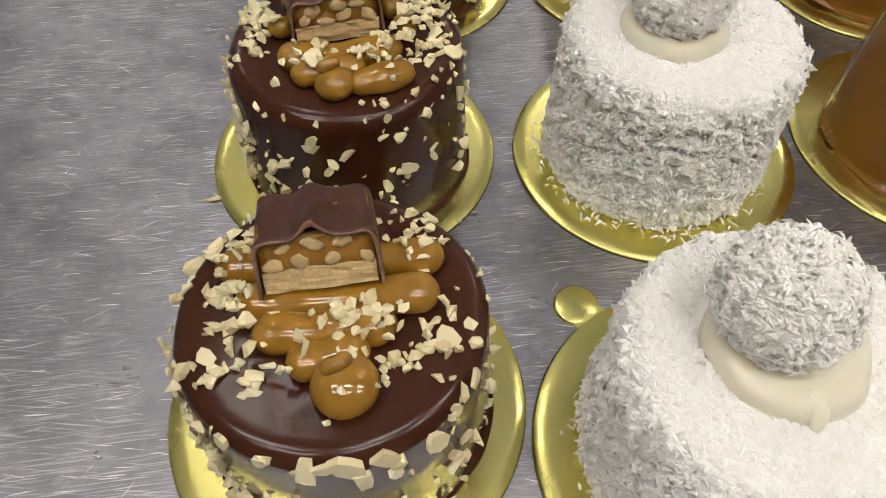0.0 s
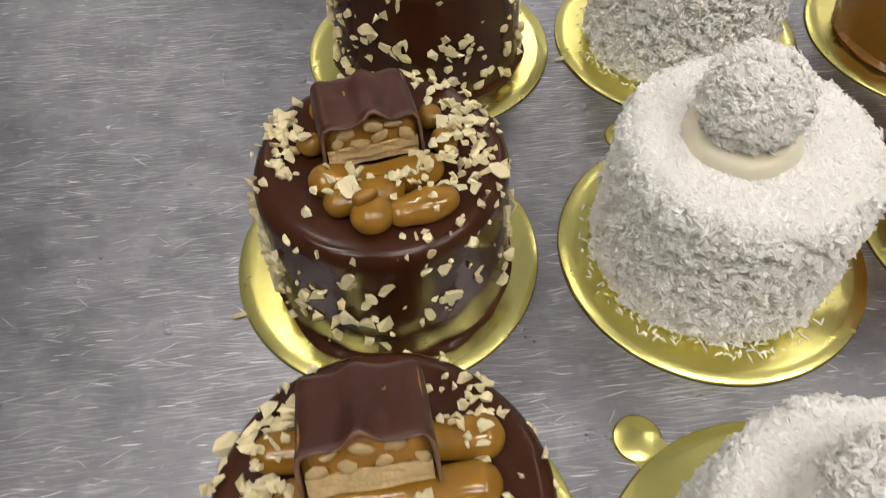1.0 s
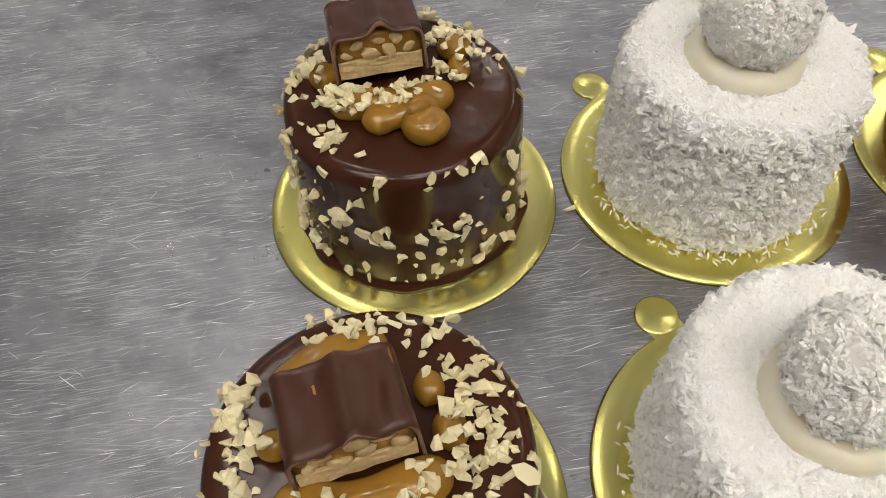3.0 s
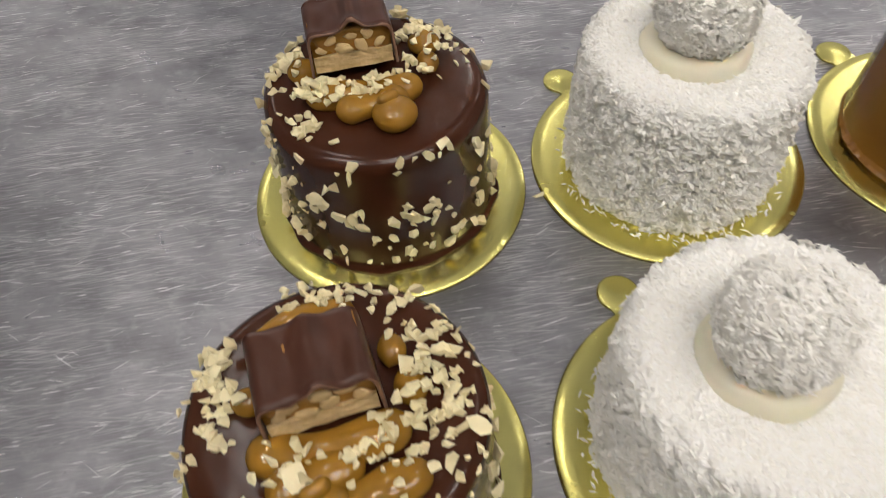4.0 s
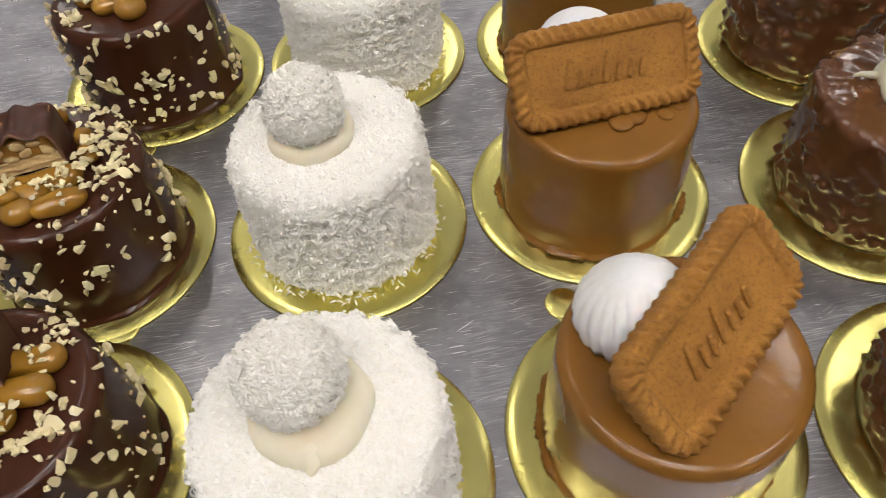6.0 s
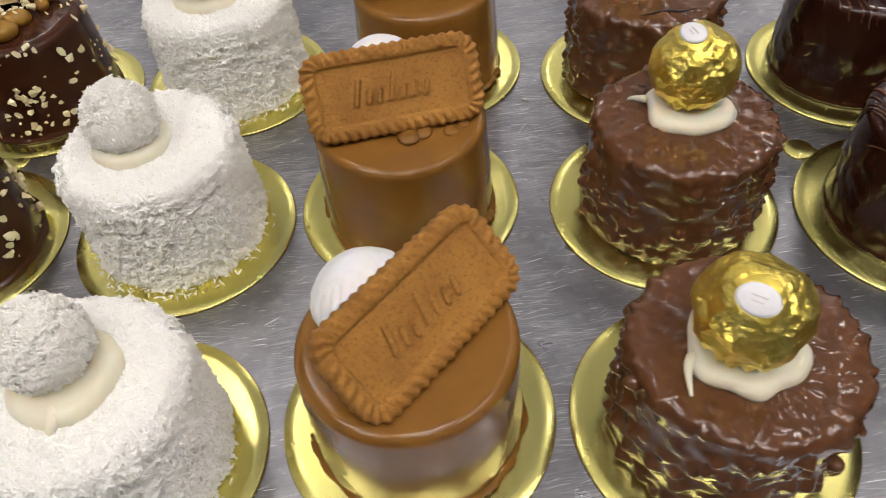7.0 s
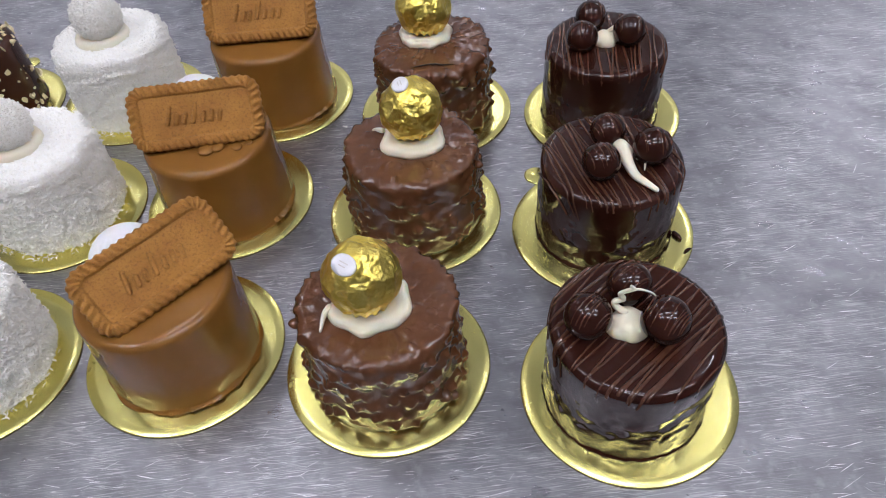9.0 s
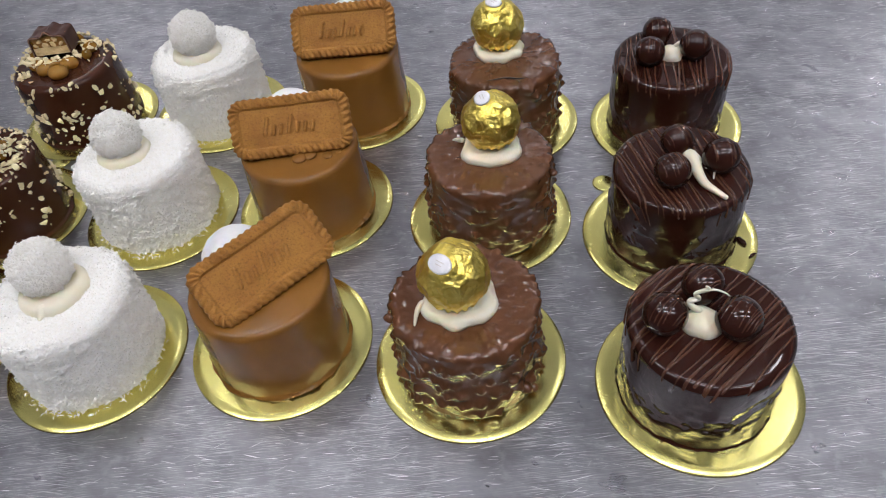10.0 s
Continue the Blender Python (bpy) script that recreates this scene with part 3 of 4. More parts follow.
# ---------------------------------------------------------------- coconut cake
def flakes(name, places, lo, hi, width, lift, seed, material, parent, label):
    """Thousands of thin curved slivers lying on a surface, joined: places is a list of (point, normal)."""
    rs = np.random.RandomState(seed)
    n = len(places)
    p = np.array([q[0] for q in places])
    nor = np.array([q[1] for q in places])
    rnd = rs.normal(size=(n, 3))
    t = rnd - nor * (rnd * nor).sum(1)[:, None]
    t /= np.linalg.norm(t, axis=1)[:, None]
    b = np.cross(nor, t)
    ln = rs.uniform(lo, hi, n)[:, None]
    wd = (width * rs.uniform(0.6, 1.3, n))[:, None]
    al = rs.gamma(1.6, lift, n)[:, None]
    up = np.minimum(al, 1.2)
    d = t * np.cos(up) + nor * np.sin(up)
    c = np.cross(d, b)
    c *= np.sign((c * nor).sum(1))[:, None]
    bow = rs.uniform(-0.05, 0.12, n)[:, None]
    s0 = p - d * ln * 0.35
    s1 = p + d * ln * 0.15 + nor * ln * bow * 0.6 + nor * 0.0002
    s2 = p + d * ln * 0.65
    verts = np.empty((n, 7, 3))
    for k, (s, f) in enumerate(((s0, 0.5), (s1, 1.0))):
        verts[:, 3 * k] = s + b * wd * 0.5 * f
        verts[:, 3 * k + 1] = s - b * wd * 0.5 * f
        verts[:, 3 * k + 2] = s + c * wd * 0.32 * f
    verts[:, 6] = s2
    base = np.arange(n) * 7
    quads = np.array([(0, 1, 4, 3), (1, 2, 5, 4), (2, 0, 3, 5)])
    tris = np.array([(3, 4, 6), (4, 5, 6), (5, 3, 6)])
    faces = (base[:, None, None] + quads).reshape(-1, 4).tolist() + (base[:, None, None] + tris).reshape(-1, 3).tolist()
    me = mesh_of(name, verts.reshape(-1, 3).tolist(), faces, False)
    ob = part(name, me, material, parent, label)
    return tagged(ob, kind="stuff")


def clump(p, seed):
    """How far the coconut coat swells at a point."""
    q = Vector(p)
    o = Vector((seed * 1.3, seed * 0.7, seed * 2.1))
    return 0.0010 * noise.noise(q * 210 + o) + 0.0021 * noise.noise(q * 500 + o)


def coconut_cake(x, y, ball, cream, tail, dent, seed, label):
    rng = random.Random(seed)
    cake = thing("coconut_cake", pose(x, y, BOARD_T), label, "cake", "coconut cakes")
    R, top = 0.0299, H

    def sink(p):
        """A shallow thumb mark beside the truffle."""
        if not dent:
            return 0.0
        d2 = (p[0] - dent[0] / 1000) ** 2 + (p[1] - dent[1] / 1000) ** 2
        return 0.0026 * math.exp(-d2 / 0.0055 ** 2)

    def coat(p, i):
        r = math.hypot(p.x, p.y)
        if r < 1e-6 or p.z < 1e-6:
            return p.copy()
        w = min(1.0, max(0.0, (r - 0.023) / 0.006))
        return p + Vector((p.x / r * w, p.y / r * w, 1 - w)).normalized() * (clump(p, seed) * (0.35 + 0.65 * w) + 0.0001 - sink(p) * (1 - w))

    def lay(p, n):
        k = clump(p, seed) * (1.0 if n[2] < 0.9 else 0.35) - (sink(p) if n[2] > 0.9 else 0.0)
        return (tuple(a + b * k for a, b in zip(p, n)), n)

    body = lathe("cream_body", cake_profile(R, top, 0.0045, 0.0, 24, 44, taper=0.0014), 200, coat)
    part("cream_body", body, COCO_BASE, cake)
    bx, by, br = (v / 1000 for v in ball)
    places = []
    for k in range(7500):
        a, r = rng.uniform(0, 2 * math.pi), (R - 0.003) * math.sqrt(rng.random())
        q = (r * math.cos(a), r * math.sin(a))
        if math.hypot(q[0] - bx, q[1] - by) < 0.0135:
            continue
        places.append(((q[0], q[1], top + 0.0001), (0, 0, 1)))
    for k in range(4000):
        a, e = rng.uniform(0, 2 * math.pi), rng.uniform(0, math.pi / 2)
        n = (math.cos(a) * math.sin(e), math.sin(a) * math.sin(e), math.cos(e))
        places.append((((R - 0.0045 + 0.0046 * math.sin(e)) * math.cos(a), (R - 0.0045 + 0.0046 * math.sin(e)) * math.sin(a), top - 0.0045 + 0.0046 * math.cos(e)), n))
    for k in range(15000):
        a, z = rng.uniform(0, 2 * math.pi), rng.uniform(0.0006, top - 0.004)
        r = R + 0.0014 * (1 - z / top) + rng.uniform(-0.0003, 0.0005)
        places.append(((r * math.cos(a), r * math.sin(a), z), (math.cos(a), math.sin(a), 0.1)))
    places = [lay(*q) for q in places]
    flakes("shredded_coconut", places, 0.0014, 0.0038, 0.0014, 0.19, seed, COCO_FLAKE, cake, "shaggy coat of shredded white coconut")
    # cream ring under the truffle
    cx, cy, cr = (v / 1000 for v in cream)

    def ring(p, i):
        a = math.atan2(p.y, p.x)
        k = 1 + 0.07 * noise.noise(Vector((1.4 * math.cos(a), 1.4 * math.sin(a), seed)))
        return Vector((p.x * k, p.y * k, p.z * (1 + 0.12 * noise.noise(Vector((2 * math.cos(a), 2 * math.sin(a), seed + 4))))))

    pr = [(0, 0.0035), (0.5 * cr, 0.0037), (0.72 * cr, 0.0044), (0.86 * cr, 0.0042), (0.95 * cr, 0.0031), (cr, 0.0014), (cr * 0.99, -0.001), (0, -0.001)]
    part("cream_ring", lathe("cream_ring", pr, 72, ring), IVORY, cake, "smooth ivory cream ring", Matrix.Translation((cx, cy, top)))
    if tail:
        pts = smooth_path([(a / 1000, b / 1000, top + c / 1000) for a, b, c in tail], 6)
        part("cream_tail", tube("cream_tail", pts, lambda f: 0.0036 * (1 - 0.75 * f), 12, 0.7), IVORY, cake, "pulled tail of ivory cream")
    # truffle
    tr = new("coconut_truffle")
    tr.parent = cake
    tr.matrix_basis = Matrix.Translation((bx, by, top - 0.0004 + br))
    tagged(tr, "round truffle rolled in fine coconut")
    part("truffle_core", blob("truffle_core", br - 0.0004, 0.97, 5, 0.0010, 260, seed), BALL_BASE, tr)
    spots = []
    for k in range(5000):
        v = Vector((rng.gauss(0, 1), rng.gauss(0, 1), rng.gauss(0, 1))).normalized()
        spots.append((tuple(v * (br - 0.0004 + 0.0014 * noise.noise(v * 6.5 + Vector((seed, 0, 0))) + 0.0008 * noise.noise(v * 14 + Vector((0, seed, 0))))), tuple(v)))
    flakes("fine_coconut", spots, 0.0012, 0.0028, 0.0011, 0.20, seed + 1, BALL_FLAKE, tr, "fine off-white coconut shreds")
    # shreds fallen on the board
    spots = []
    for k in range(90):
        a, r = rng.gauss(radians(250), 0.9), rng.uniform(0.0315, 0.0360)
        spots.append(((r * math.cos(a), r * math.sin(a), 0.0003), (0, 0, 1)))
    flakes("fallen_coconut", spots, 0.0012, 0.0030, 0.0007, 0.06, seed + 2, COCO_FLAKE, cake, "loose coconut shreds at the foot")
    return cake


# ---------------------------------------------------------------- caramel biscuit cake
def biscuit_mesh(seed):
    """A rectangular biscuit with a fluted rim and a sunk panel."""
    L, W, T = 0.0300, 0.0148, 0.0032
    n, rings = 240, 26
    corner = 0.0075

    def outline(s):
        # walk round the rounded rectangle, s in 0..1
        a, b = L - corner, W - corner
        q = math.pi * corner / 2
        per = 4 * a + 4 * b + 4 * q
        d = s * per
        segs = (("l", (L, -b), (0, 1), 2 * b), ("c", (a, b), 0, q), ("l", (a, W), (-1, 0), 2 * a), ("c", (-a, b), 90, q),
                ("l", (-L, b), (0, -1), 2 * b), ("c", (-a, -b), 180, q), ("l", (-a, -W), (1, 0), 2 * a), ("c", (a, -b), 270, q))
        for kind, p, v, ln in segs:
            if d <= ln:
                if kind == "l":
                    nx, ny = v[1], -v[0]
                    return (p[0] + v[0] * d, p[1] + v[1] * d, nx, ny, s * per)
                a2 = radians(v + 90 * d / ln)
                return (p[0] + corner * math.cos(a2), p[1] + corner * math.sin(a2), math.cos(a2), math.sin(a2), s * per)
            d -= ln
        return (L, -b, 1, 0, per)

    per = 4 * (L - corner) + 4 * (W - corner) + 2 * math.pi * corner
    teeth = 50
    verts, faces = [], []
    for j in range(rings + 1):
        f = j / rings
        inset = 0.0064 * f
        for k in range(n):
            x, y, nx, ny, d = outline(k / n)
            ph = 2 * math.pi * teeth * d / per
            # ridges lean along the rim
            rid = math.cos(ph + 900 * inset)
            edge = 0.00035 * rid * max(0.0, 1 - f * 1.4)
            px, py = x - nx * (inset - edge), y - ny * (inset - edge)
            if inset < 0.0012:
                z = T - 0.0014 * (1 - inset / 0.0012) ** 2
            elif inset < 0.0046:
                z = T + 0.0004 * math.sin(math.pi * (inset - 0.0012) / 0.0034)
            else:
                g = min(1.0, (inset - 0.0046) / 0.0010)
                z = T - 0.0011 * (3 * g * g - 2 * g ** 3)
            if inset < 0.0046:
                z += 0.00065 * rid * math.sin(math.pi * min(1, (inset + 0.0006) / 0.0052))
            z += 0.00018 * noise.noise(Vector((px * 420, py * 420, seed)))
            verts.append((px, py, z))
    for j in range(rings):
        for k in range(n):
            k2 = (k + 1) % n
            faces.append((j * n + k, j * n + k2, (j + 1) * n + k2, (j + 1) * n + k))
    m = rings * n
    zc = T - 0.0011
    cid = len(verts)
    verts.append((0, 0, zc))
    # the panel: a strip that closes the middle
    for k in range(n):
        faces.append((m + k, m + (k + 1) % n, cid))
    low = len(verts)
    for k in range(n):
        x, y, nx, ny, d = outline(k / n)
        rid = math.cos(2 * math.pi * teeth * d / per)
        verts.append((x + nx * 0.0003 * rid, y + ny * 0.0003 * rid, -T + 0.0012))
    low2 = len(verts)
    for k in range(n):
        x, y, nx, ny, d = outline(k / n)
        verts.append((x - nx * 0.0012, y - ny * 0.0012, -T))
    for k in range(n):
        k2 = (k + 1) % n
        faces.append((k2, k, low + k, low + k2))
        faces.append((low + k2, low + k, low2 + k, low2 + k2))
    faces.append(tuple(reversed([low2 + k for k in range(n)])))
    return mesh_of("biscuit_slab", verts, faces)


def stamp_mesh():
    """A raised stamp of plain slanted bars on the panel, tall and short."""
    out = []
    for u, tall in ((-12.6, 9.5), (-8.4, 5.6), (-4.8, 5.6), (-0.8, 9.5), (3.4, 5.6), (7.2, 5.6), (11.0, 5.6)):
        ends = [(u + 0.28 * (z - 3.0), z - 4.2) for z in (0.0, 0.5 * tall, tall)]
        out.append(tube("stamp", smooth_path([(a / 1000, b / 1000, 0.0026) for a, b in ends], 5), 0.00105, 10, 0.75))
    return out


def peeled_lip(name, a0, a1, seed):
    """A thin ragged band of glaze that stands off the foot, from angle a0 to a1."""
    n, rows = 70, 4
    verts, faces = [], []
    for side in (0, 1):
        for k in range(n + 1):
            f = k / n
            a = radians(a0 + (a1 - a0) * f)
            fade = min(1.0, 5 * f, 5 * (1 - f))
            rag = noise.noise(Vector((11 * f, seed, 0.3))) + 0.6 * noise.noise(Vector((34 * f, seed, 4.0)))
            out = fade * (0.0016 + 0.0013 * rag)
            for j in range(rows + 1):
                g = j / rows
                r = 0.0318 + (out + 0.0004) * g
                z = 0.0030 * (1 - g) ** 1.5 + 0.0010 * g * fade * (1 + rag) + 0.0003 - 0.0003 * side
                verts.append((r * math.cos(a), r * math.sin(a), z))
    m = rows + 1
    base = (n + 1) * m
    for k in range(n):
        for j in range(rows):
            q = k * m + j
            faces.append((q, q + 1, q + m + 1, q + m))
            faces.append((base + q, base + q + m, base + q + m + 1, base + q + 1))
        e = k * m + rows
        faces.append((e, base + e, base + e + m, e + m))
    return mesh_of(name, verts, faces)


def biscuit_cake(x, y, biscuit, rosette, drip, lips, seed, label):
    rng = random.Random(seed)
    cake = thing("biscuit_cake", pose(x, y, BOARD_T), label, "cake", "caramel biscuit cakes")
    body = lathe("glazed_body", cake_profile(0.0305, H, 0.0032, 0.0007, taper=0.0017), 112, wobbly(0.00045, 60, seed, 0.0323))
    part("glazed_body", body, BISCOFF, cake, "smooth caramel-brown glaze with a ragged foot")
    for k, (a0, a1) in enumerate(lips):
        part("peeled_lip", peeled_lip("peeled_lip", a0, a1, seed + 7 * k), BISCOFF, cake, "ragged lip of glaze peeling off the foot")
    bx, by, bz, yaw, lean, along = biscuit
    bis = new("biscuit")
    bis.parent = cake
    bis.matrix_basis = Matrix.Translation((bx / 1000, by / 1000, bz / 1000)) @ pose(0, 0, 0, 0, 0, yaw) @ pose(0, 0, 0, 0, -along, 0) @ pose(0, 0, 0, lean, 0, 0)
    tagged(bis, "oblong brown spiced biscuit with fluted rim and raised bars")
    part("biscuit_slab", biscuit_mesh(seed), BISCUIT, bis)
    for me in stamp_mesh():
        part("stamp_bar", me, BISCUIT, bis)
    # fluted dome of white cream behind the biscuit
    rx, ry, rz, rr = rosette

    def flute(p, i):
        a = math.atan2(p.y, p.x)
        edge = min(1.0, max(0.0, (math.hypot(p.x, p.y) * 1000 / rr - 0.45) / 0.5))
        k = 1 + 0.075 * edge * (abs(math.cos(11 * a + 0.4 * math.sin(3 * a + seed))) - 0.6)
        k += 0.03 * noise.noise(p * 420 + Vector((seed, 0, 0)))
        return Vector((p.x * k, p.y * k, p.z))

    R = rr / 1000
    pr = [(0, 0.95 * R), (0.12 * R, 0.93 * R)]
    for k in range(1, 13):
        a = radians(8 + k * 8.6)
        pr.append((R * math.sin(a), 0.92 * R * math.cos(a)))
    pr += [(0.9 * R, -0.30 * R), (0.7 * R, -0.42 * R), (0, -0.42 * R)]
    part("cream_rosette", lathe("cream_rosette", pr, 196, flute), WHITE_CREAM, cake, "fluted dome of white cream", pose(rx / 1000, ry / 1000, rz / 1000, -18, -10, 0))
    # soft caramel oozing from under the biscuit
    for k, (dx, dy, r) in enumerate(drip):
        part("glaze_drop", blob("glaze_drop", 1.35 * r / 1000, 0.34, 3, 0.0009, 160, seed + k), BISCOFF, cake, m=Matrix.Translation((dx / 1000, dy / 1000, H + 0.0004)))
    return cake


# ---------------------------------------------------------------- crunchy chocolate cake with a foil-wrapped sweet
def crunch_cake(x, y, ball, sticker, cream, tail, lumps, crack, seed, label):
    H = 0.0424
    rng = random.Random(seed)
    cake = thing("crunch_cake", pose(x, y, BOARD_T), label, "cake", "crunchy chocolate cakes")
    off = Vector((seed * 3.1, seed * 5.7, seed))
    seeds = []
    for k in range(210):
        a, z = rng.uniform(0, 2 * math.pi), rng.uniform(0.002, H - 0.003)
        seeds.append((Vector((0.0312 * math.cos(a), 0.0312 * math.sin(a), z)), rng.uniform(0.0016, 0.0032), rng.uniform(0.0008, 0.0029)))
    for k in range(120):
        a, r = rng.uniform(0, 2 * math.pi), 0.031 * math.sqrt(rng.random())
        seeds.append((Vector((r * math.cos(a), r * math.sin(a), H)), rng.uniform(0.0008, 0.0017), rng.uniform(0.0005, 0.0016)))
    for k in range(55):
        a = rng.uniform(0, 2 * math.pi)
        seeds.append((Vector((0.0294 * math.cos(a), 0.0294 * math.sin(a), H - rng.uniform(0.0008, 0.002))), rng.uniform(0.0014, 0.0024), rng.uniform(0.0008, 0.0022)))
    centers = np.array([s[0] for s in seeds])
    sig = np.array([s[1] for s in seeds])
    amp = np.array([s[2] for s in seeds])

    def lumpy(p, i):
        r = math.hypot(p.x, p.y)
        if r < 1e-6 or p.z < 1e-6:
            return p.copy()
        side = min(1.0, max(0.0, (r - 0.026) / 0.005)) * (1.0 if p.z < H - 0.0005 else 0.4)
        n = Vector((p.x / r * side, p.y / r * side, 1.0 - side)).normalized()
        d2 = ((centers - np.array(p)) ** 2).sum(1)
        h = float((amp * np.exp(-d2 / (0.55 * sig * sig))).max())
        h += 0.0008 * noise.noise(p * 130 + off) * (0.2 + 0.6 * side) + 0.0004 * noise.noise(p * 330 + off)
        h += 0.0016 * side * noise.noise(Vector((p.x * 60, p.y * 60, p.z * 60)) + off)
        return p + n * h

    body = lathe("crunchy_body", cake_profile(0.0305, H, 0.0040, 0.0, 20, 44, taper=0.0012), 190, lumpy)
    part("crunchy_body", body, MILK, cake, "lumpy milk chocolate coat full of chopped nuts")
    for ang, zz, r in lumps:
        d = Vector((math.cos(radians(ang)), math.sin(radians(ang)), 0))
        part("nut_lump", blob("nut_lump", r / 1000, 0.85, 3, 0.0008, 300, ang), MILK, cake, "coated nut stuck to the side", Matrix.Translation(d * 0.0320 + Vector((0, 0, zz / 1000))))
    # no groove is cut: a dark strip on the top imitates the crack's shade
    if crack:
        pts = smooth_path([(a / 1000, b / 1000, H + 0.0005) for a, b in crack], 6)
        part("crack", tube("crack", pts, lambda f: 0.0006 * (1 - abs(2 * f - 1)) + 0.0001, 8, 0.9), CRACK_SHADE, cake, "dark strip painting the shade of a crack in the coat")
    # cream collar
    cx, cy, cr = (v / 1000 for v in cream)

    def ring(p, i):
        a = math.atan2(p.y, p.x)
        k = 1 + 0.16 * noise.noise(Vector((1.7 * math.cos(a), 1.7 * math.sin(a), seed)))
        return Vector((p.x * k, p.y * k, p.z))

    pr = [(0, 0.0034), (0.6 * cr, 0.0036), (0.8 * cr, 0.0037), (0.93 * cr, 0.0028), (cr, 0.0012), (0.97 * cr, -0.001), (0, -0.001)]
    part("cream_collar", lathe("cream_collar", pr, 80, ring), IVORY, cake, "spread ivory cream under the sweet", Matrix.Translation((cx, cy, H + 0.0002)))
    if tail:
        pts = smooth_path([(a / 1000, b / 1000, H + c / 1000) for a, b, c in tail], 6)
        part("cream_tail", tube("cream_tail", pts, lambda f: 0.0016 * (1 - 0.72 * f), 10), IVORY, cake, "thin pulled thread of cream")
    # foil ball
    bx, by, br = (v / 1000 for v in ball)
    sw = new("foil_sweet")
    sw.parent = cake
    sw.matrix_basis = Matrix.Translation((bx, by, H + 0.0008 + br * 0.97))
    tagged(sw, "round sweet wrapped in crumpled gold foil")
    bm = bmesh.new()
    bmesh.ops.create_icosphere(bm, subdivisions=5, radius=br)
    cr_rng = random.Random(seed + 9)
    planes = [Vector((cr_rng.gauss(0, 1), cr_rng.gauss(0, 1), cr_rng.gauss(0, 1))).normalized() for _ in range(60)]
    sd = Vector(sticker).normalized()
    for v in bm.verts:
        n = v.co.normalized()
        keep = min(1.0, max(0.0, (0.93 - n.dot(sd)) / 0.05))
        cut = max(q.dot(n) for q in planes)
        # facets: every plane flattens its own cap
        k = min(1.0, 0.955 / max(0.9, cut)) if cut > 0.955 else 1.0
        r = br * (1 + (k - 1) * keep * 1.6)
        r += keep * 0.00035 * noise.noise(n * 9 + off)
        if n.z < -0.35:
            a = math.atan2(n.y, n.x)
            r += 0.0007 * math.sin(19 * a + seed) * min(1.0, (-0.35 - n.z) / 0.3)
        v.co = n * r
    part("foil_wrap", bm, FOIL, sw)
    st = lathe("sticker", [(0, 0.0003), (0.0034, 0.0001), (0.0041, -0.0002), (0.0041, -0.0008), (0, -0.0008)], 40)
    m = Matrix.Translation(sd * br * 1.0) @ sd.to_track_quat("Z", "Y").to_matrix().to_4x4() @ Matrix.Diagonal((1.25, 0.95, 1, 1))
    part("sticker", st, STICKER, sw, "small oval white paper sticker", m)
    for j, (u, w) in enumerate(((0.0007, 0.0030), (-0.0007, 0.0022))):
        part("print_bar", box("print_bar", -w / 2, w / 2, u - 0.0002, u + 0.0002, 0.0003, 0.00042), STICKER_MARK, sw, m=m)
    return cake


# ---------------------------------------------------------------- dark mirror-glazed cake with three balls
def stripes(turn, offsets, surf, width, seed, name="drizzle_line"):
    """Thin raised threads over a top: for each offset a line across; surf gives the height, or None past the edge."""
    rng = random.Random(seed)
    out = []
    ca, sa = math.cos(radians(turn)), math.sin(radians(turn))
    for o in offsets:
        run, ph, lean = [], rng.uniform(0, 6), rng.uniform(-0.06, 0.06)
        rng.reach = rng.choice((0.0, 0.0004, 0.001, 0.002, 0.0035))
        for k in range(-40, 41):
            u = k / 1000
            v = o / 1000 + lean * u + 0.0006 * math.sin(u * 110 + ph)
            px, py = u * ca - v * sa, u * sa + v * ca
            q = surf(px, py, rng)
            if q is None:
                if len(run) > 4:
                    out.append(tube(name, run, width * rng.uniform(0.5, 1.4), 6, 0.28))
                run = []
            else:
                run.append(q)
        if len(run) > 4:
            out.append(tube(name, run, width * rng.uniform(0.5, 1.4), 6, 0.28))
    return out


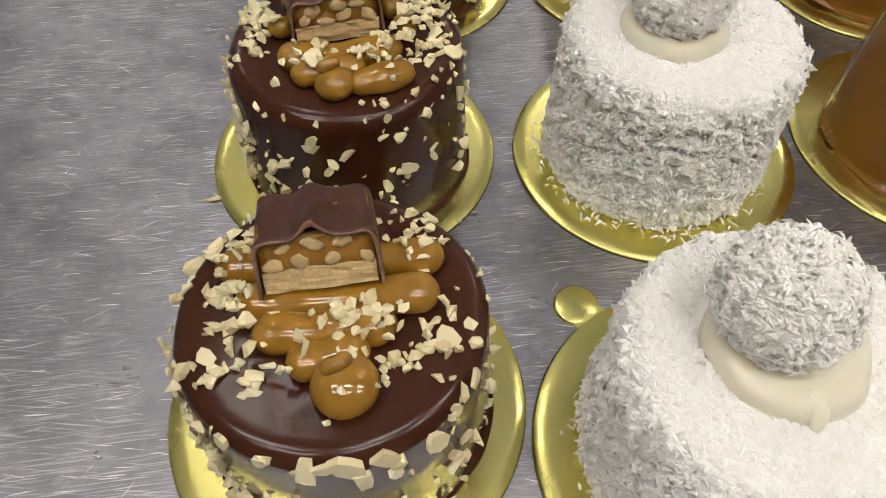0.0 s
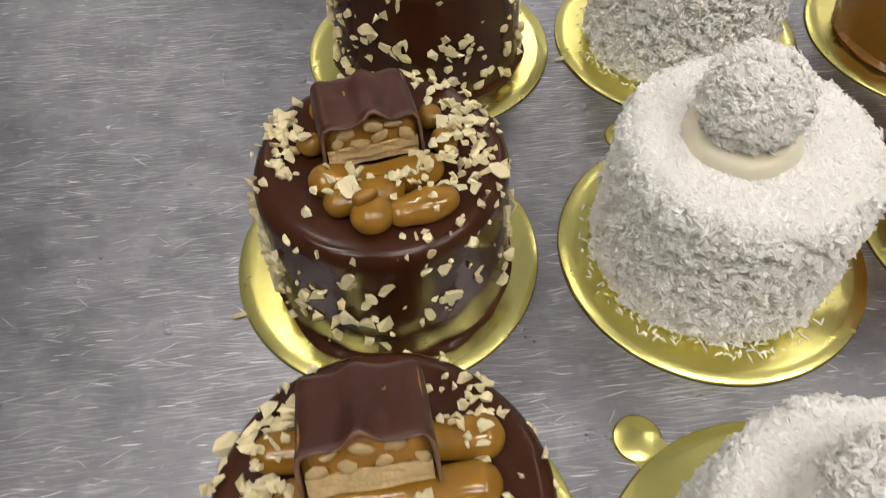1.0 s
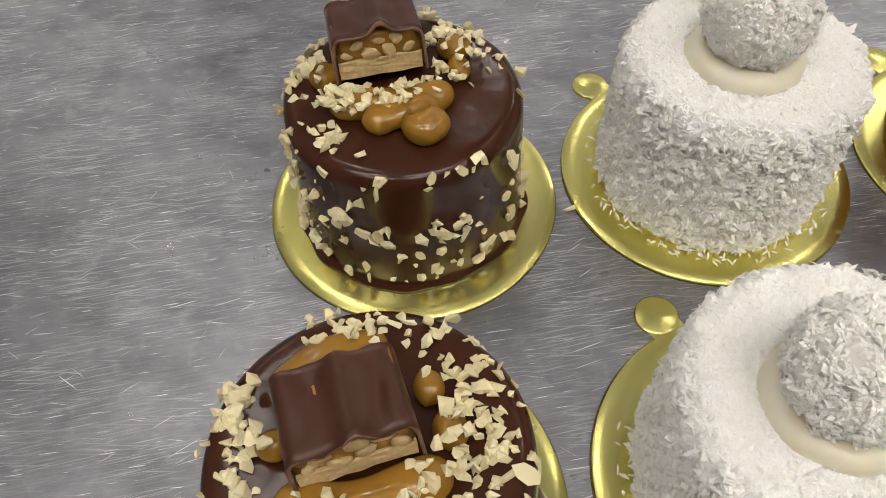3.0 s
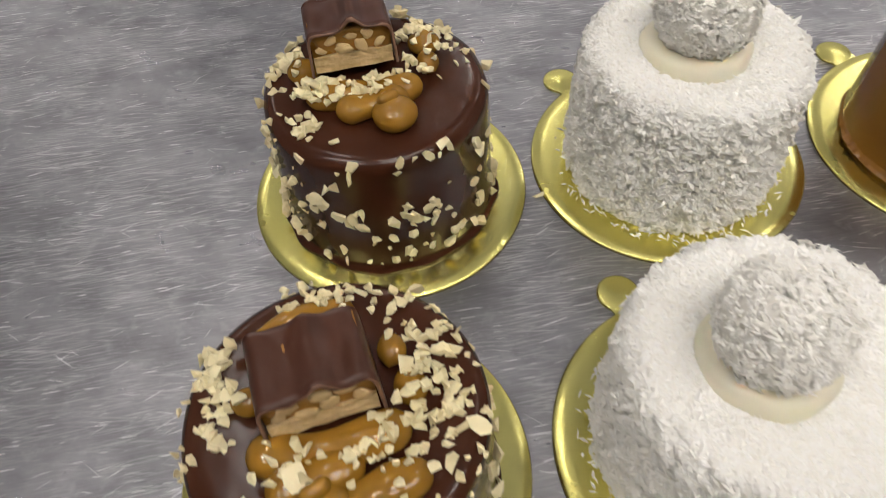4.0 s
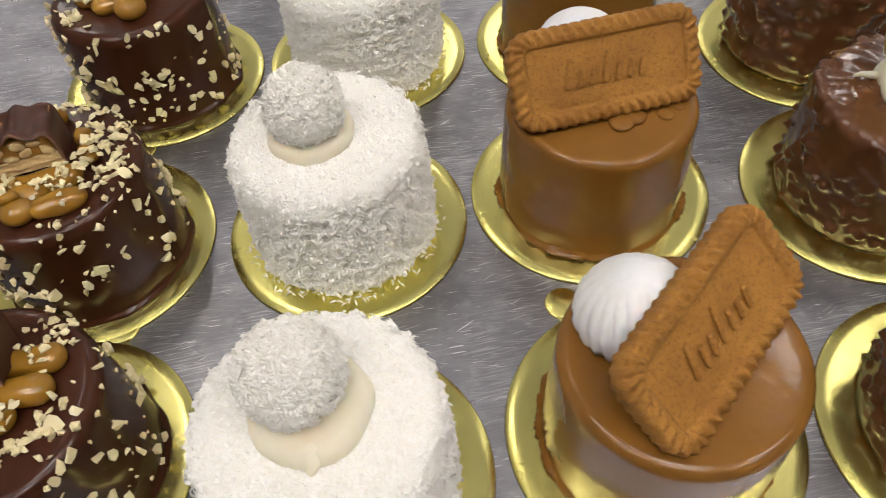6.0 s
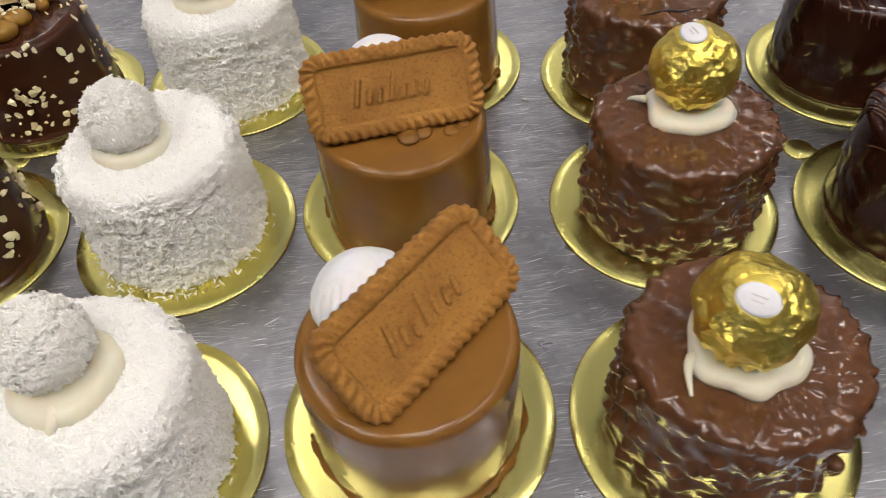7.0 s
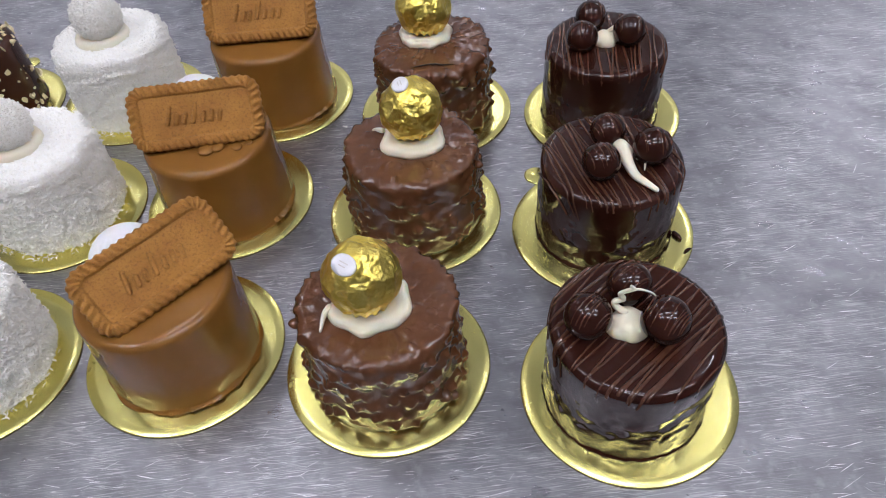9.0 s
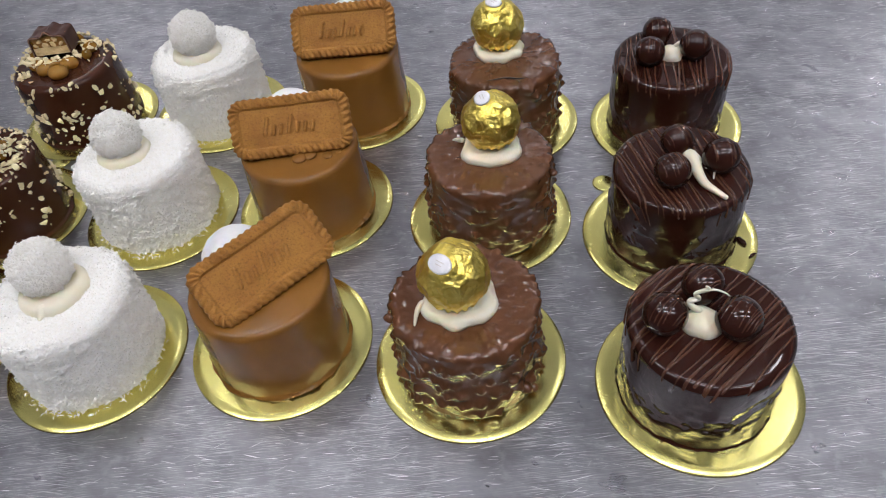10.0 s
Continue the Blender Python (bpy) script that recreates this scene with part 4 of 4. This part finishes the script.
def dark_cake(x, y, balls, turn, cream, strands, seed, label):
    rng = random.Random(seed)
    cake = thing("dark_chocolate_cake", pose(x, y, BOARD_T), label, "cake", "dark chocolate cakes")
    R, B = 0.0311, 0.0036

    def sides(p, i):
        q = wobbly(0.00035, 60, seed)(p, i)
        r = math.hypot(p.x, p.y)
        if r > 0.03 and p.z < 0.034:
            a = math.atan2(p.y, p.x)
            k = (0.0005 * noise.noise(Vector((12 * math.cos(a), 12 * math.sin(a), p.z * 150 + seed))) + 0.00034 * noise.noise(Vector((22 * math.cos(a), 22 * math.sin(a), p.z * 420 + seed)))) * min(1, (0.034 - p.z) / 0.010)
            q += Vector((p.x / r, p.y / r, 0)) * k
        return q

    body = lathe("glazed_body", cake_profile(R, H, B, 0.0006, 14, 34, taper=0.0004), 140, sides)
    part("glazed_body", body, DARK, cake, "mirror-shiny dark chocolate glaze, rippled round the side")

    def top(px, py, rg):
        r = math.hypot(px, py)
        if r < R - B:
            return Vector((px, py, H + 0.0001))
        if r < R:
            e = math.asin((r - R + B) / B)
            return Vector((px, py, H - B + B * math.cos(e) + 0.0001))
        over = r - R
        if over > rg.reach:
            return None
        s = (R + 0.0001) / r
        return Vector((px * s, py * s, H - B - over * 2.6))

    offs = []
    o = -33.0
    while o < 33:
        o += rng.choice((1.5, 2.0, 2.6, 3.4, 4.6))
        offs.append(o)
    for me in stripes(turn, offs, top, 0.00062, seed):
        part("drizzle_line", me, DRIZZLE, cake, "fine milk chocolate drizzle")
    for bx, by, br in balls:
        b = new("chocolate_ball")
        b.parent = cake
        br *= 0.94 / 1000
        b.matrix_basis = Matrix.Translation((bx / 1000, by / 1000, H + br * 0.84))
        tagged(b, "glossy dark chocolate ball with drizzled lines")
        part("ball_shell", blob("ball_shell", br, 1.0, 4, 0.0003, 120, bx), DARK, b)

        def over(px, py, rg, r0=br):
            r = math.hypot(px, py)
            return None if r > r0 * 0.985 else Vector((px, py, math.sqrt(r0 * r0 - r * r) + 0.00008))

        for me in stripes(turn + rng.uniform(-15, 15), [rng.uniform(-7.5, 7.5) for _ in range(9)], over, 0.00028, seed + int(bx)):
            part("drizzle_line", me, DRIZZLE, b)
    cx, cy, cr = (v / 1000 for v in cream)

    def ring(p, i):
        a = math.atan2(p.y, p.x)
        k = 1 + 0.2 * noise.noise(Vector((1.2 * math.cos(a), 1.2 * math.sin(a), seed)))
        return Vector((p.x * k, p.y * k, p.z))

    pr = [(0, 0.0052), (0.35 * cr, 0.0050), (0.7 * cr, 0.0040), (0.92 * cr, 0.0022), (cr, 0.0008), (0.95 * cr, -0.001), (0, -0.001)]
    part("cream_dab", lathe("cream_dab", pr, 56, ring), IVORY, cake, "dab of ivory cream between the balls", Matrix.Translation((cx, cy, H)))
    for pts, r0, r1 in strands:
        q = smooth_path([(a / 1000, b / 1000, H + c / 1000) for a, b, c in pts], 7)
        part("cream_strand", tube("cream_strand", q, lambda f: (r0 + (r1 - r0) * f) / 1000, 10, 0.85), IVORY, cake, "trailing strand of ivory cream")
    return cake


# ---------------------------------------------------------------- the fifteen cakes
A1, A2, A3 = (-0.0218, 0.0778), (-0.0236, 0.1590), (-0.0122, 0.2517)
C1, C2, C3 = (0.0626, 0.0649), (0.0648, 0.1597), (0.0764, 0.2530)
L1, L2, L3 = (0.1519, 0.0702), (0.1533, 0.1624), (0.1665, 0.2493)
F1, F2, F3 = (0.2408, 0.0592), (0.2505, 0.1490), (0.2590, 0.2320)
D1, D2, D3 = (0.3350, 0.0447), (0.3396, 0.1338), (0.3502, 0.2225)
for (bx, by), tab in (((-0.0230, 0.0786), 75), ((-0.0253, 0.1612), 80), ((-0.0122, 0.2517), 85), ((0.0626, 0.0649), 125), ((0.0656, 0.1590), 110), ((0.0760, 0.2531), 123),
                      ((0.1519, 0.0702), 111), ((0.1533, 0.1624), 75), ((0.1665, 0.2493), 113), ((0.2404, 0.0596), 80), ((0.2493, 0.1490), 85), ((0.2590, 0.2300), 90),
                      ((0.3371, 0.0452), 107), ((0.3391, 0.1323), 126), ((0.3512, 0.2205), 60)):
    cake_board(bx, by, tab)

nut_cake(*A1, [[(-23, 9), (0, 10), (22, 11)], [(-18, 0.5), (0, 1), (21, 2.5)], [(-14, -6), (0, -5.5), (13, -4)], [(-7, -12.5), (0, -11.5), (8, -9)]], (4, -17, 6.2),
         (-0.6, 0.4, 49.2, 8, -20), [(-20, 2, 3, 6, 18, 2, 4.2), (-20, 16, 4, 4, 10, 2, 4), (-16, -11, 4, 3, 10, 2, 4), (12, -7, 7, 4, 30, 1.8, 3.8), (17, 19, 4, 5, 16, 1.4, 3.2),
                            (18, -14, 6, 4, 9, 1.5, 3), (0, 0, 17, 17, 16, 1.5, 3), (2, -4, 4, 2, 6, 2, 3.4)], [(22, -7, 6.5), (-13, -14, 4.5), (-22, -10, 5)], [(279, 42, 10.5), (272, 42, 6), (283, 38, 7.5), (291, 41, 8), (308, 39, 8.5), (265, 40, 8), (250, 41, 5), (236, 42, 6.5), (320, 40, 5), (332, 42, 5.5)], 11,
         "small chocolate cake with caramel, chopped nuts and half a bar")
nut_cake(*A2, [[(5, 20.5), (-7, 18), (-17, 12)], [(-16, 5), (-16, -1)], [(9, 10), (15, 10.5)], [(12, 1), (18.5, 2.5)], [(-16, -9), (0, -9), (15, -5.5)], [(-12, -16.5), (-3, -14.5), (6, -12)], [(2, -20), (10, -17.5), (18, -14.5)]], (-1, -20, 5.0),
         (-0.6, -4.6, 45.5, 13, -4), [(-24, 8, 3, 5, 22, 2, 4.2), (-22, -2, 3, 4, 12, 2, 4), (-3, 24, 5, 3, 16, 1.5, 3.2), (13, 24, 5, 4, 8, 2, 3.5), (22, 14, 5, 6, 22, 1.6, 3.2),
                               (22, -2, 4, 6, 34, 1.8, 3.8), (-8, -12, 4, 3, 8, 2, 3.5), (8, -10, 7, 3, 24, 1.5, 3.4), (14, -22, 5, 3, 5, 1.5, 3)], [(-6, -15, 7.0), (28, -7, 6), (15, 5, 5.5)], [(292, 42, 4), (289, 20, 6), (314, 23, 4.5), (299, 22, 4.5), (258, 38, 5), (266, 30, 5), (336, 36, 6), (345, 22, 5.5)], 22,
         "small chocolate cake with caramel, chopped nuts and tilted bar piece")
nut_cake(*A3, [[(-16, 21), (6, 22)], [(10, 12), (19, 11)], [(12, 3), (18, 4.5)], [(-23, 4), (-14, 5)], [(-18, -6), (0, -6), (13, -5)], [(-10, -13), (0, -11), (9, -9)]], (5, -16, 6.0),
         (-4.2, 1.2, 46.9, 7.5, -5), [(-24, 9, 4, 5, 20, 2, 4), (-13, -5, 5, 3, 24, 1.8, 4), (-19, -14, 4, 3, 12, 2, 4), (3, 0, 6, 3, 22, 1.5, 3.4), (13, 18, 6, 5, 36, 1.6, 3.6),
                               (19, 9, 5, 5, 12, 1.6, 3), (-4, -8, 5, 2, 12, 1.5, 3)], [(16, -26, 4), (18, 16, 5)], [(294, 42, 5.5), (280, 42.5, 5), (322, 36, 6.5), (253, 23, 6), (271, 15, 5), (285, 21, 5), (309, 9, 5.5), (233, 23, 5), (229, 40, 5), (320, 22, 5.5), (340, 12, 6)], 33,
         "small chocolate cake with caramel, heaped nuts and bar piece")

coconut_cake(*C1, (-3.2, 6.0, 12.3), (-0.5, 2.0, 15.0), [(0, -7, 2.5), (0.3, -11, 2.6), (-0.5, -14.5, 0.8)], (-17.0, 10.0), 41, "white coconut cake with a truffle and a pulled cream tail")
coconut_cake(*C2, (-3.8, 0.4, 12.0), (-3.6, -0.5, 13.6), [], (-19.5, 12.5), 42, "white coconut cake topped with a coconut truffle on cream")
coconut_cake(*C3, (-0.8, -0.8, 13.0), (-1.5, -2.0, 14.6), [], None, 43, "white coconut cake with a truffle on a thick cream ring")

biscuit_cake(*L1, (4.8, 1.3, 53.4, 44.5, 43, 3.0), (-10, 11, 48, 14.6), [], [(128, 215), (255, 345)], 51, "caramel-brown glazed cake with a slanting biscuit and white cream")
biscuit_cake(*L2, (-0.8, -0.8, 55.2, 9, 52, -1.0), (-5, 16, 50, 14.0), [(3, -12.5, 3.0), (8, -11.5, 2.4), (17, -12, 1.8), (22, -9, 1.5)], [(205, 300), (168, 190), (318, 350)], 52, "caramel-brown glazed cake with an upright biscuit and oozing glaze")
biscuit_cake(*L3, (1.0, -2.2, 56.0, 3, 51, 0.5), (0, 14, 51, 14.0), [], [(150, 235), (300, 350)], 53, "caramel-brown glazed cake with a level upright biscuit")

crunch_cake(*F1, (-3.4, 0.0, 14.7), (-0.25, -0.35, 0.8), (-2.0, -1.0, 15.2), [(-16, -3, 2.4), (-18.5, -7, 2.0), (-19.5, -14, 0.6)], [(318, 9, 3.0), (306, 22, 2.0), (326, 3, 2.4), (190, 37, 2.2), (175, 30, 2.0)], None, 61, "lumpy milk chocolate cake with a gold foil sweet on cream")
crunch_cake(*F2, (1.4, 6.5, 14.5), (-0.22, -0.05, 0.9), (0.8, 3.0, 14.6), [(-12, 7, 2.6), (-16, 9.5, 1.6), (-18, 10.0, 0.8)], [(345, 36, 2.0), (200, 20, 1.8)], None, 62, "lumpy milk chocolate cake with a gold foil sweet leaning on cream")
crunch_cake(*F3, (-3.2, 9.0, 14.8), (-0.1, -0.1, 0.9), (-3.4, 7.5, 14.8), [], [], [(-10, -23.5), (-4, -22.2), (2, -21.6), (7, -22.6), (13, -22.4)], 63, "lumpy milk chocolate cake, cracked on top, with a gold foil sweet")

dark_cake(*D1, [(-18.4, -1.6, 9.0), (7.8, -4.6, 9.2), (-1.8, 12.4, 8.6)], 44, (-3.5, -1.5, 7.6),
          [([(-4, 1, 4.5), (-7.5, 2.5, 6.0), (-8.5, 3.5, 8.0), (-5.5, 3.5, 9.5), (-7, 4, 11.5), (-4.5, 4, 13.5), (-2.5, 4, 14.5), (-4, 4, 16)], 1.5, 0.55), ([(-5, 4, 12.5), (-1, 3.5, 14.5), (3.5, 3, 13), (5.5, 2.5, 11)], 0.55, 0.3)], 71,
          "dark glazed cake with three chocolate balls and a cream curl")
dark_cake(*D2, [(-7.1, -11.5, 8.8), (15.8, -3.0, 8.8), (-1.4, 9.5, 8.2)], 106, (3.5, 1.0, 5.5),
          [([(2, 4, 4.5), (4, -2, 4.6), (5, -9, 3.4), (7, -15, 2.0), (11, -20, 1.6), (15, -24.5, 1.2)], 3.4, 1.1), ([(9, -5, 2.5), (12, -8, 3.0), (11.5, -12, 1.5)], 0.7, 0.3)], 72,
          "dark glazed cake with three chocolate balls and a long cream tail")
dark_cake(*D3, [(-13.8, -5.6, 8.6), (10.4, -2.0, 8.8), (-7.0, 14.0, 8.4)], 84, (-1.0, 0.0, 6.4), [([(0, 1, 4.5), (3, 3, 6), (6, 4, 7)], 1.4, 0.4)], 73,
          "dark glazed cake with three chocolate balls round a cream dab")

# ---------------------------------------------------------------- crumbs on the table
for cx, cy, size, kind in ((-0.0660, 0.1427, 4.0, "nut"), (0.0332, 0.2422, 3.6, "nut"), (0.2073, 0.2183, 3.0, "coconut"), (0.0300, 0.1700, 3.0, "coconut"), (0.3420, 0.3300, 3.0, "coconut")):
    rng = random.Random(int(cx * 1e4))
    if kind == "nut":
        ob = new("nut_crumb", NUT_MESHES[3])
        ob.matrix_basis = Matrix.Translation((cx, cy, 0.0010)) @ Matrix.Scale(size / 1000, 4)
        tagged(ob, "loose chip of nut lying on the steel table", "crumb", "crumbs")
    else:
        pts = smooth_path([(-size / 2000, 0, 0.0003), (0, 0.0004, 0.0006), (size / 2000, 0, 0.0003)], 4)
        me = tube("coconut_crumb", pts, 0.0004, 6)
        me.materials.append(COCO_FLAKE)
        ob = new("coconut_crumb", me)
        ob.matrix_basis = pose(cx, cy, 0, 0, 0, rng.uniform(0, 180))
        tagged(ob, "loose shred of white coconut lying on the table", "crumb", "crumbs")
for cx, cy, size, turn in ((0.3761, 0.1152, 3.0, 30), (0.3728, 0.1240, 4.5, 120)):
    ob = new("chocolate_crumb", blob("chocolate_crumb", size / 2000, 0.5, 2, 0.0008, 600, size))
    ob.data.materials.append(DARK)
    ob.matrix_basis = pose(cx, cy, BOARD_T + size / 5000, 0, 0, turn) @ Matrix.Diagonal((1.4, 0.5, 1, 1))
    tagged(ob, "dark chocolate splinter lying on a gold board", "crumb", "crumbs")
